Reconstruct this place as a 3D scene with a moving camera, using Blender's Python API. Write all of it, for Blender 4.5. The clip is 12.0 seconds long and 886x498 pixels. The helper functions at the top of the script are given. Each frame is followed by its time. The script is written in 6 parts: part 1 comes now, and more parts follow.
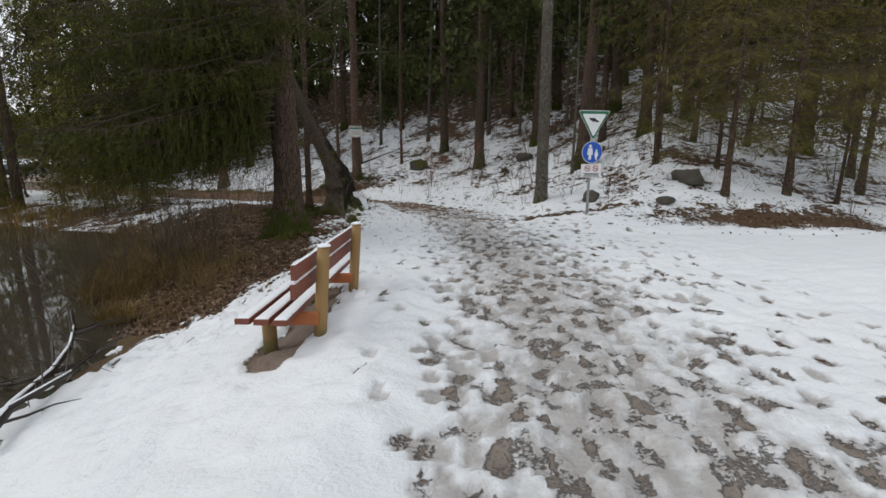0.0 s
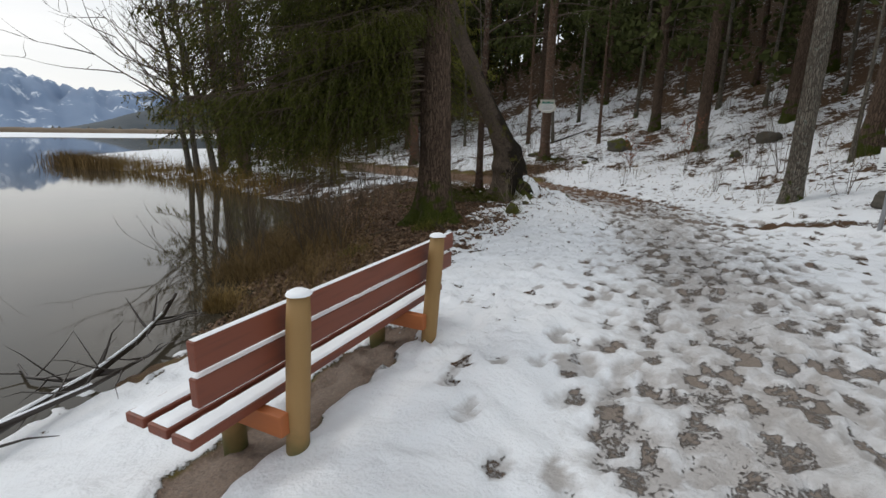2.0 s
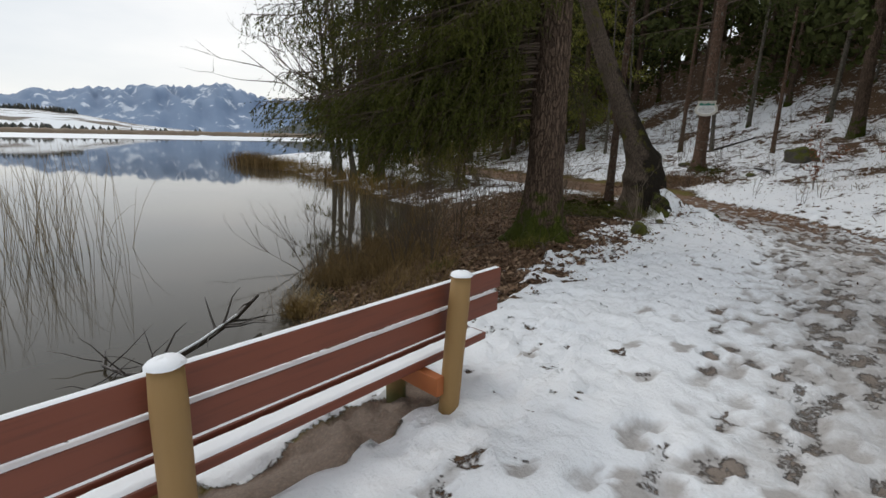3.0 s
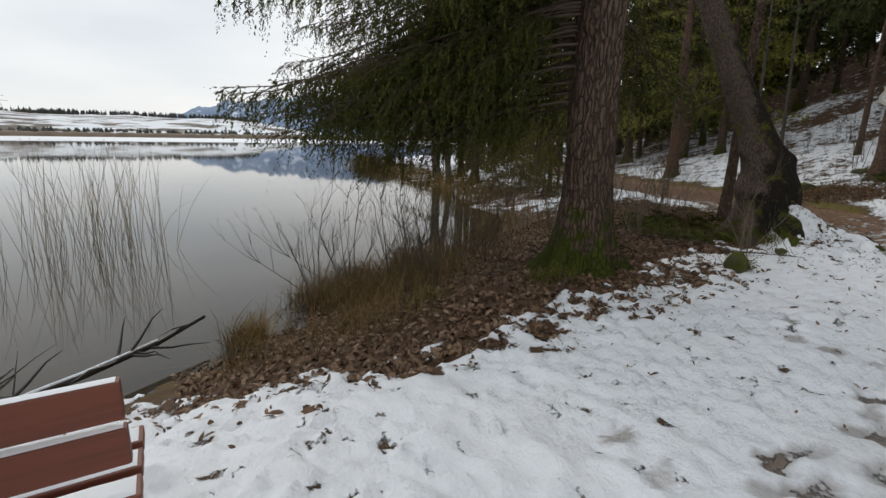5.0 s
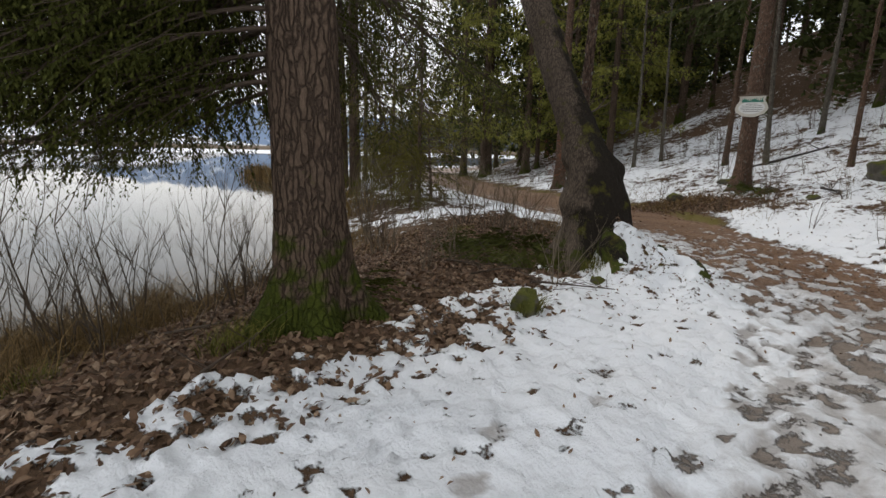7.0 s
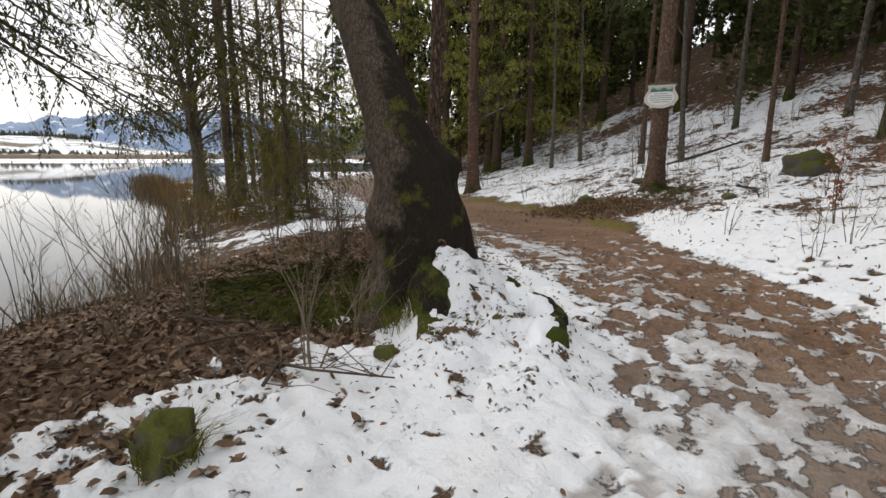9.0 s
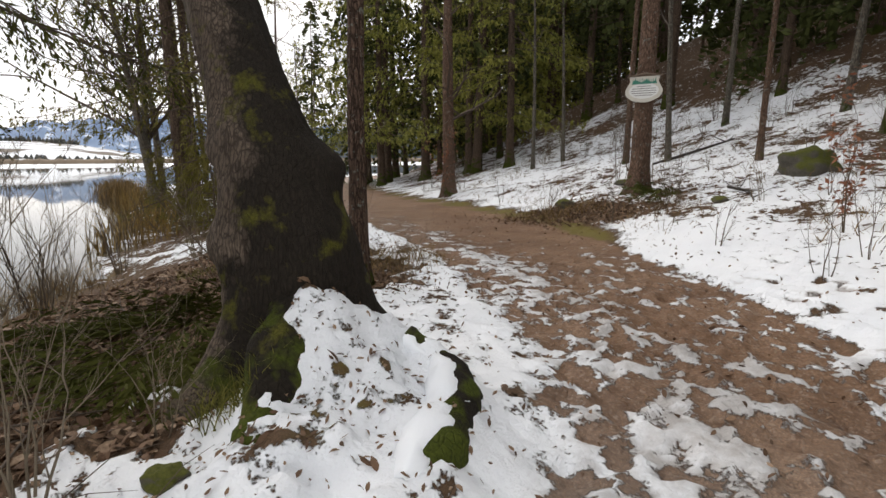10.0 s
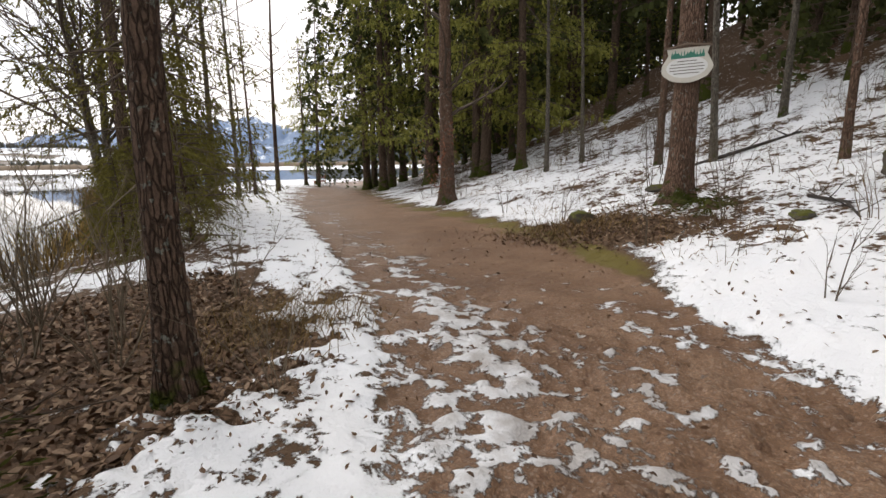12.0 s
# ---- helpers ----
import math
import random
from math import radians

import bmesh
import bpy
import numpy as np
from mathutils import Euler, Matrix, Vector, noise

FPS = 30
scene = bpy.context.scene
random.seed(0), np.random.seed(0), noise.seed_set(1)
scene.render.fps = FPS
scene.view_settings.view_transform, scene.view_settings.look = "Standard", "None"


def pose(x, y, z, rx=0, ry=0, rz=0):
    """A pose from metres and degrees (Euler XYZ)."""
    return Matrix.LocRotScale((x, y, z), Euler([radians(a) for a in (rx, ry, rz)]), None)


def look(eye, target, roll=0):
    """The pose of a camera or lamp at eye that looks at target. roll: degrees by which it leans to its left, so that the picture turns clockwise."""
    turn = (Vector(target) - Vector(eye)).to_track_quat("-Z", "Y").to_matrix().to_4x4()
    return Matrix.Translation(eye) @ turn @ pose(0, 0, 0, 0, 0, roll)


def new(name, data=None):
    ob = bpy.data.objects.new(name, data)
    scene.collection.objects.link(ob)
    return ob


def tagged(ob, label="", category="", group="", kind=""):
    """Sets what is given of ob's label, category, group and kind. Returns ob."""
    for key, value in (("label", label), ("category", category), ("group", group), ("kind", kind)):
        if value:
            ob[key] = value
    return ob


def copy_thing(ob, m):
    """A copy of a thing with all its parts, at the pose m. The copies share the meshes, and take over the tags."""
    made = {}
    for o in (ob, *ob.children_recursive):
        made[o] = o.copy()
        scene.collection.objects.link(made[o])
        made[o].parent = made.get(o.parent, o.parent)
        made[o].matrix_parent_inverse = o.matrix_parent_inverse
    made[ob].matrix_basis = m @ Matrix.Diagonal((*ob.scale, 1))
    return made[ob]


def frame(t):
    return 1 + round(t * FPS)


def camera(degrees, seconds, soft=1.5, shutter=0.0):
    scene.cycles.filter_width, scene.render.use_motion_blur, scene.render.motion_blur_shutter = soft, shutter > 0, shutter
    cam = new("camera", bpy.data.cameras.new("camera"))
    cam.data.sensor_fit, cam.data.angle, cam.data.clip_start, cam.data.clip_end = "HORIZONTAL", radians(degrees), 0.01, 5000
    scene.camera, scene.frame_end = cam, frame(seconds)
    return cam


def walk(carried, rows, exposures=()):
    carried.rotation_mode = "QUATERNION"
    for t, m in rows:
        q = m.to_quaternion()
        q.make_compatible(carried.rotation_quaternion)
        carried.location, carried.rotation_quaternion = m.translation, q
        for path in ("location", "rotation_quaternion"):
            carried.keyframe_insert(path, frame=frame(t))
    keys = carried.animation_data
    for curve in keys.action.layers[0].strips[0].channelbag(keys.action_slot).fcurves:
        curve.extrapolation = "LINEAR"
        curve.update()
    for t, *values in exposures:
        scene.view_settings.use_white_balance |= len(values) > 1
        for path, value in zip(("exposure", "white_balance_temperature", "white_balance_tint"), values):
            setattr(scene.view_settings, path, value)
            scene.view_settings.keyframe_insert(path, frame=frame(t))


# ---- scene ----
EXPOSURES = [(0.0, 0.06, 6500, 10), (5.5, 0.04, 6550, 10), (7.0, 0.38, 6650, 11), (9.0, 0.64, 6800, 12), (12.0, 0.83, 6900, 14)]
cam = camera(87.3, 12.0)
METRES, EYE, TILT, LEAN, TURN = 15.5, 1.5, -0.85, -0.85, 1.6
ROWS = [
    (0.0, 0.0, 0.0, 0.0, -0.15, -10.33, 0.82),
    (0.5, 0.0027, 0.0382, -0.0014, 2.6, -10.74, 0.87),
    (1.0, 0.0102, 0.0795, -0.0015, 9.23, -11.32, 0.58),
    (1.5, 0.0147, 0.1128, -0.0023, 15.17, -11.98, 0.39),
    (2.0, 0.0214, 0.1508, -0.0023, 24.17, -12.62, -0.28),
    (2.5, 0.0279, 0.1809, -0.0005, 31.99, -12.51, -0.93),
    (3.0, 0.0281, 0.2186, -0.0017, 41.4, -12.15, -1.05),
    (5.0, 0.0278, 0.3679, -0.0032, 57.46, -12.07, -1.04),
    (5.5, 0.0252, 0.4089, -0.0028, 55.84, -12.1, -1.1),
    (6.0, 0.0264, 0.4558, -0.0038, 53.41, -11.89, -1.2),
    (6.5, 0.0226, 0.498, -0.0049, 51.45, -11.32, -1.24),
    (7.0, 0.0204, 0.5446, -0.0051, 48.93, -10.59, -1.31),
    (9.0, -0.007, 0.7248, -0.0092, 42.31, -9.84, -0.15),
    (9.5, -0.0156, 0.7667, -0.0095, 41.52, -9.81, 0.35),
    (10.0, -0.0251, 0.8155, -0.0085, 41.42, -9.63, 0.36),
    (10.5, -0.0332, 0.8549, -0.0059, 41.55, -9.55, 0.3),
    (11.0, -0.0508, 0.899, -0.0056, 42.26, -9.29, 0.25),
    (11.5, -0.0689, 0.9361, -0.0049, 42.96, -9.32, 0.48),
    (12.0, -0.0962, 0.9748, -0.0061, 44.07, -9.33, 0.8),
]
walk(cam, [(t, pose(0, 0, EYE, TILT, LEAN, TURN) @ pose(METRES * x, METRES * y, METRES * z, 90 + pitch, roll, yaw)) for t, x, y, z, yaw, pitch, roll in ROWS], EXPOSURES)

# ---- light ----
world = bpy.data.worlds.new("overcast_sky")
world.use_nodes = True
scene.world = world
wn, wl = world.node_tree.nodes, world.node_tree.links
wn.clear()
sky = wn.new("ShaderNodeTexSky")
sky.sky_type, sky.sun_disc = "NISHITA", False
sky.sun_elevation, sky.sun_rotation = radians(28), radians(-60)
bg_sky = wn.new("ShaderNodeBackground")
bg_sky.inputs["Strength"].default_value = 0.10
wl.new(sky.outputs[0], bg_sky.inputs["Color"])
coord = wn.new("ShaderNodeTexCoord")
stretch = wn.new("ShaderNodeMapping")
stretch.inputs["Scale"].default_value = (1.0, 1.0, 4.0)
wl.new(coord.outputs["Generated"], stretch.inputs["Vector"])
cl = wn.new("ShaderNodeTexNoise")
cl.inputs["Scale"].default_value, cl.inputs["Detail"].default_value = 2.2, 6.0
wl.new(stretch.outputs[0], cl.inputs["Vector"])
ramp = wn.new("ShaderNodeValToRGB")
ramp.color_ramp.elements[0].position, ramp.color_ramp.elements[0].color = 0.3, (0.70, 0.75, 0.80, 1)
ramp.color_ramp.elements[1].position, ramp.color_ramp.elements[1].color = 0.7, (0.90, 0.91, 0.92, 1)
wl.new(cl.outputs[0], ramp.inputs[0])
bg_cloud = wn.new("ShaderNodeBackground")
bg_cloud.inputs["Strength"].default_value = 1.02
wl.new(ramp.outputs[0], bg_cloud.inputs["Color"])
mix_sky = wn.new("ShaderNodeMixShader")
mix_sky.inputs[0].default_value = 0.9
wl.new(bg_sky.outputs[0], mix_sky.inputs[1])
wl.new(bg_cloud.outputs[0], mix_sky.inputs[2])
out_w = wn.new("ShaderNodeOutputWorld")
wl.new(mix_sky.outputs[0], out_w.inputs[0])

sun = new("sun", bpy.data.lights.new("sun", "SUN"))
sun.data.energy, sun.data.angle, sun.data.color = 0.8, radians(25), (1.0, 0.96, 0.9)
sun.matrix_world = look((-30, 10, 25), (0, 8, 0))


# ---- materials ----
class Mat:
    """Short hand for node materials."""

    def __init__(self, name, rough=0.8, metal=0.0, spec=0.5):
        self.m = bpy.data.materials.new(name)
        self.m.use_nodes = True
        self.n, self.l = self.m.node_tree.nodes, self.m.node_tree.links
        self.b = self.n["Principled BSDF"]
        self.b.inputs["Roughness"].default_value = rough
        self.b.inputs["Metallic"].default_value = metal
        self.b.inputs["Specular IOR Level"].default_value = spec
        self.tc = self.n.new("ShaderNodeTexCoord")

    def link(self, a, b):
        self.l.new(a, b)

    def noise(self, scale, detail=4.0, rough=0.55, stretch=(1, 1, 1), where="Object"):
        mp = self.n.new("ShaderNodeMapping")
        mp.inputs["Scale"].default_value = stretch
        self.link(self.tc.outputs[where], mp.inputs["Vector"])
        t = self.n.new("ShaderNodeTexNoise")
        t.inputs["Scale"].default_value, t.inputs["Detail"].default_value, t.inputs["Roughness"].default_value = scale, detail, rough
        self.link(mp.outputs[0], t.inputs["Vector"])
        return t.outputs[0]

    def voronoi(self, scale, stretch=(1, 1, 1), feature="F1"):
        mp = self.n.new("ShaderNodeMapping")
        mp.inputs["Scale"].default_value = stretch
        self.link(self.tc.outputs["Object"], mp.inputs["Vector"])
        t = self.n.new("ShaderNodeTexVoronoi")
        t.feature = feature
        t.inputs["Scale"].default_value = scale
        self.link(mp.outputs[0], t.inputs["Vector"])
        return t

    def ramp(self, src, stops):
        r = self.n.new("ShaderNodeValToRGB")
        e = r.color_ramp.elements
        while len(e) < len(stops):
            e.new(0.5)
        for k, (p, c) in enumerate(stops):
            e[k].position = p
            e[k].color = (*c, 1) if isinstance(c, tuple) else (c, c, c, 1)
        self.link(src, r.inputs[0])
        return r.outputs[0]

    def mix(self, fac, a, b, how="MIX"):
        x = self.n.new("ShaderNodeMix")
        x.data_type, x.blend_type = "RGBA", how
        for src, sock in ((fac, x.inputs[0]), (a, x.inputs[6]), (b, x.inputs[7])):
            if isinstance(src, tuple):
                sock.default_value = (*src, 1)
            elif isinstance(src, (int, float)):
                sock.default_value = src
            else:
                self.link(src, sock)
        return x.outputs[2]

    def math(self, op, a, b=0.0, clamp=False):
        x = self.n.new("ShaderNodeMath")
        x.operation, x.use_clamp = op, clamp
        for src, sock in ((a, x.inputs[0]), (b, x.inputs[1])):
            if isinstance(src, (int, float)):
                sock.default_value = src
            else:
                self.link(src, sock)
        return x.outputs[0]

    def attr(self, name):
        a = self.n.new("ShaderNodeAttribute")
        a.attribute_name = name
        return a.outputs["Fac"]

    def random(self):
        return self.n.new("ShaderNodeObjectInfo").outputs["Random"]

    def island(self):
        return self.n.new("ShaderNodeNewGeometry").outputs["Random Per Island"]

    def color(self, c):
        if isinstance(c, tuple):
            self.b.inputs["Base Color"].default_value = (*c, 1)
        else:
            self.link(c, self.b.inputs["Base Color"])
        return self

    def rough(self, src):
        self.link(src, self.b.inputs["Roughness"])
        return self

    def bump(self, src, strength=0.5, dist=0.01):
        x = self.n.new("ShaderNodeBump")
        x.inputs["Strength"].default_value, x.inputs["Distance"].default_value = strength, dist
        self.link(src, x.inputs["Height"])
        self.link(x.outputs[0], self.b.inputs["Normal"])
        return self


def simple(name, c, rough=0.7, metal=0.0, vary=0.25, scale=8.0, bump=0.2, stretch=(1, 1, 1)):
    """A plain surface with grain and blotches."""
    m = Mat(name, rough, metal)
    fine, broad = m.noise(scale * 6, 5, 0.6, stretch), m.noise(scale, 3, 0.5, stretch)
    dark, light = tuple(v * (1 - vary) for v in c), tuple(min(1, v * (1 + vary)) for v in c)
    m.color(m.mix(m.math("MULTIPLY", m.math("ADD", fine, broad), 0.5), dark, light))
    if bump:
        m.bump(fine, bump, 0.004)
    return m.m


def plates_of(m, across, along, wander=0.5):
    """Distance to the cracks between upright bark plates."""
    mp = m.n.new("ShaderNodeMapping")
    mp.inputs["Scale"].default_value = (across, across, along)
    m.link(m.tc.outputs["Object"], mp.inputs["Vector"])
    wob = m.n.new("ShaderNodeTexNoise")
    wob.inputs["Scale"].default_value, wob.inputs["Detail"].default_value = 7.0, 3.0
    m.link(m.tc.outputs["Object"], wob.inputs["Vector"])
    add = m.n.new("ShaderNodeVectorMath")
    add.operation = "MULTIPLY_ADD"
    m.link(wob.outputs["Color"], add.inputs[0])
    add.inputs[1].default_value = (wander * 3, wander * 3, wander * 3)
    m.link(mp.outputs[0], add.inputs[2])
    t = m.n.new("ShaderNodeTexVoronoi")
    t.feature = "DISTANCE_TO_EDGE"
    t.inputs["Scale"].default_value = 1.0
    m.link(add.outputs[0], t.inputs["Vector"])
    return t.outputs["Distance"]


def bark(name, dark, light, moss=0.0, plates=9.0, lichen=0.0, algae=False):
    """Furrowed bark in upright plates, with moss, black algae and pale lichen where the trunk has them."""
    m = Mat(name, 0.9, 0, 0.12)
    fur = m.ramp(plates_of(m, plates * 1.9, plates * 0.36), [(0.01, 0.0), (0.15, 1.0)])
    fine = m.noise(46, 5, 0.7, (1, 1, 0.4))
    broad = m.noise(1.7, 3, 0.5)
    c = m.mix(m.ramp(fine, [(0.3, 0.0), (0.7, 1.0)]), dark, light)
    c = m.mix(m.math("ADD", m.math("MULTIPLY", fur, 0.85), 0.15, True), tuple(d * 0.7 for d in dark), c)
    c = m.mix(m.ramp(broad, [(0.35, 0.0), (0.7, 0.55)]), c, tuple(0.5 * (a + b) * 0.55 for a, b in zip(dark, light)))
    sep = m.n.new("ShaderNodeSeparateXYZ")
    m.link(m.tc.outputs["Object"], sep.inputs[0])
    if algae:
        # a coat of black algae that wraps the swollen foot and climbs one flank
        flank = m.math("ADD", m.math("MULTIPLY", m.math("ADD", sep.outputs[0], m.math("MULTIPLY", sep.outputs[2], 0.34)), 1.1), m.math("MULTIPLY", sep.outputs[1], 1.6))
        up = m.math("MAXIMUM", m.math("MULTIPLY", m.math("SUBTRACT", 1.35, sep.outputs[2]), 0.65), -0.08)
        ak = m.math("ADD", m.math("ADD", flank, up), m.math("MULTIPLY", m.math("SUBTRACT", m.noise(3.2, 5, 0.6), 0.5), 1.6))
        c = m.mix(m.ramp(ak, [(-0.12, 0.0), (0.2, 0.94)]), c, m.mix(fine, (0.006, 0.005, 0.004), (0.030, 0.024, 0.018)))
    if moss:
        low = m.math("SUBTRACT", moss, sep.outputs[2])
        mk = m.math("ADD", m.math("MULTIPLY", low, 0.9), m.math("MULTIPLY", m.math("SUBTRACT", m.noise(4.5, 4), 0.5), 3.0))
        mk = m.ramp(mk, [(0.25, 0.0), (0.6, 1.0)])
        green = m.mix(m.noise(60, 3), (0.014, 0.022, 0.005), (0.095, 0.110, 0.016))
        c = m.mix(mk, c, green)
        if algae:
            # yellow-green cushions
            cushion = m.ramp(m.noise(3.4, 5, 0.65), [(0.57, 0.0), (0.66, 0.85)])
            c = m.mix(cushion, c, m.mix(m.noise(70, 3), (0.025, 0.026, 0.005), (0.15, 0.14, 0.025)))
    if lichen:
        lk = m.ramp(m.noise(13, 5, 0.65), [(0.60 - 0.06 * lichen, 0.0), (0.64, 1.0)])
        c = m.mix(m.math("MULTIPLY", lk, 0.6), c, (0.26, 0.28, 0.24))
    m.color(c)
    h = m.math("ADD", m.math("MULTIPLY", fur, 0.9), m.math("MULTIPLY", fine, 0.5))
    m.bump(h, 0.6 if algae else 1.0, 0.018 if algae else 0.03)
    return m.m


def needles(name, dark, light):
    m = Mat(name, 0.7, 0, 0.1)
    c = m.mix(m.island(), dark, light)
    c = m.mix(m.math("MULTIPLY", m.noise(1.3, 2), 0.7), c, (light[0] * 1.15, light[1] * 0.9, light[2] * 0.7))
    m.color(c)
    return m.m


M_SPRUCE_BARK = bark("spruce_bark", (0.060, 0.041, 0.030), (0.215, 0.15, 0.108), 0.95, 10.5, 0.0)
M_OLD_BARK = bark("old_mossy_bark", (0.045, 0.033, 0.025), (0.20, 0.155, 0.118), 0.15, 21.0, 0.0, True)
M_DARK_BARK = bark("dark_bark", (0.05, 0.033, 0.024), (0.21, 0.135, 0.098), 0.45, 16.0, 0.2)
M_GREY_BARK = bark("grey_bark", (0.085, 0.072, 0.058), (0.30, 0.26, 0.21), 0.55, 16.0, 0.3)
M_RED_BARK = bark("reddish_bark", (0.085, 0.052, 0.036), (0.30, 0.19, 0.135), 0.5, 15.0, 0.15)
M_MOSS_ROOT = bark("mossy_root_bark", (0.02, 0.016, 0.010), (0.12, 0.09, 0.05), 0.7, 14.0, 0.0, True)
M_TWIG = simple("bare_twig", (0.075, 0.052, 0.036), 0.85, vary=0.4, bump=0)
M_NEEDLE = needles("spruce_needles", (0.020, 0.028, 0.008), (0.075, 0.088, 0.020))
# needle colour raised to stand in for stronger light on the western trees
M_NEEDLE_LIT_TONE = needles("lit_tone_needles", (0.08, 0.10, 0.024), (0.26, 0.285, 0.07))
M_NEEDLE_FAR = needles("forest_needles", (0.016, 0.026, 0.010), (0.065, 0.082, 0.026))


# ---- shape of the ground ----
def vnoise(x, y, scale, seed=0):
    """Smooth lattice noise in -1..1 for arrays."""
    x, y = np.asarray(x, float) * scale, np.asarray(y, float) * scale
    ix, iy = np.floor(x), np.floor(y)
    fx, fy = x - ix, y - iy
    fx, fy = fx * fx * (3 - 2 * fx), fy * fy * (3 - 2 * fy)

    def lattice(a, b):
        s = np.sin(a * 127.1 + b * 311.7 + seed * 74.7) * 43758.5453
        return (s - np.floor(s)) * 2 - 1

    return (lattice(ix, iy) * (1 - fx) + lattice(ix + 1, iy) * fx) * (1 - fy) + (lattice(ix, iy + 1) * (1 - fx) + lattice(ix + 1, iy + 1) * fx) * fy


def side_of(line, x, y):
    """Signed distance to a polyline, positive to the right of its direction."""
    x, y = np.asarray(x, float), np.asarray(y, float)
    if x.size == 1:
        q = np.array(line, float)
        a, d = q[:-1], q[1:] - q[:-1]
        px, py = float(x.ravel()[0]) - a[:, 0], float(y.ravel()[0]) - a[:, 1]
        s = np.clip((px * d[:, 0] + py * d[:, 1]) / (d * d).sum(1), 0, 1)
        r = np.hypot(px - s * d[:, 0], py - s * d[:, 1])
        k = int(r.argmin())
        return np.full(x.shape, r[k] if px[k] * d[k, 1] - py[k] * d[k, 0] >= 0 else -r[k])
    best, sign = np.full(x.shape, 1e9), np.ones(x.shape)
    for (ax, ay), (bx, by) in zip(line[:-1], line[1:]):
        dx, dy = bx - ax, by - ay
        s = np.clip(((x - ax) * dx + (y - ay) * dy) / (dx * dx + dy * dy), 0, 1)
        d = np.hypot(x - ax - s * dx, y - ay - s * dy)
        near = d < best - 1e-9
        best = np.where(near, d, best)
        sign = np.where(near, np.where((x - ax) * dy - (y - ay) * dx >= 0, 1.0, -1.0), sign)
    return best * sign


def step(a, b, v):
    s = np.clip((v - a) / (b - a), 0, 1)
    return s * s * (3 - 2 * s)


WATER = -0.85
SHORE = [(-3.6, -400), (-3.6, -8), (-3.9, 0), (-4.2, 3.9), (-4.9, 6.1), (-5.7, 6.9), (-6.7, 8.8), (-8.6, 12.0), (-10.3, 13.6), (-14.5, 15.4), (-18, 16.4), (-24, 18),
         (-32, 20), (-42, 23), (-52, 30), (-58, 40), (-58, 62), (-60, 900)]
FOOT = [(400, 30), (30, 17), (13, 11.8), (8, 9.6), (3.2, 9.8), (1.6, 13), (0.2, 16.3), (-1.6, 18.3), (-4.3, 20.8), (-6.2, 22.4), (-10, 24.3), (-15, 26), (-24, 31), (-34, 40), (-44, 60), (-46, 900)]
PATH_L = [(-0.3, -40), (-0.28, 2.0), (-0.3, 5.6), (-0.8, 10), (-1.15, 12.9), (-2.0, 14.7), (-2.7, 15.6), (-5, 17.3), (-8.4, 19), (-14, 21.3), (-21, 24.4), (-31, 30), (-41, 39), (-50, 56)]
PATH_R = [(2.6, -40), (2.4, 2.8), (2.3, 6.4), (1.5, 13), (0.0, 16.5), (-1.8, 18.5), (-4.4, 20.9), (-6.3, 22.4), (-10, 24.2), (-15, 25.7), (-23.5, 30), (-33, 37), (-42, 58)]
LEAF = [(-3.9, -30), (-4.4, 2.4), (-4.2, 4.2), (-3.7, 5.0), (-3.1, 5.8), (-2.75, 6.8), (-2.45, 8.2), (-2.4, 9.4), (-2.6, 10.4), (-3.1, 11.3), (-3.35, 12.1), (-3.5, 12.7), (-3.85, 13.5), (-4.45, 14.7), (-4.9, 15.5), (-5.05, 16.0), (-5.35, 16.7), (-6.2, 17.2), (-8.5, 17.5), (-16, 18), (-40, 24)]


ROOT_A = [(-3.15, 13.95), (-2.85, 13.62), (-2.55, 13.36), (-2.3, 13.1)]
ROOT_B = [(-2.8, 14.4), (-2.45, 14.5), (-2.18, 14.3), (-1.98, 13.95), (-1.82, 13.55)]
ROOTS = [(ROOT_A, 0.20, 0.2), (ROOT_B, 0.17, 0.15)]


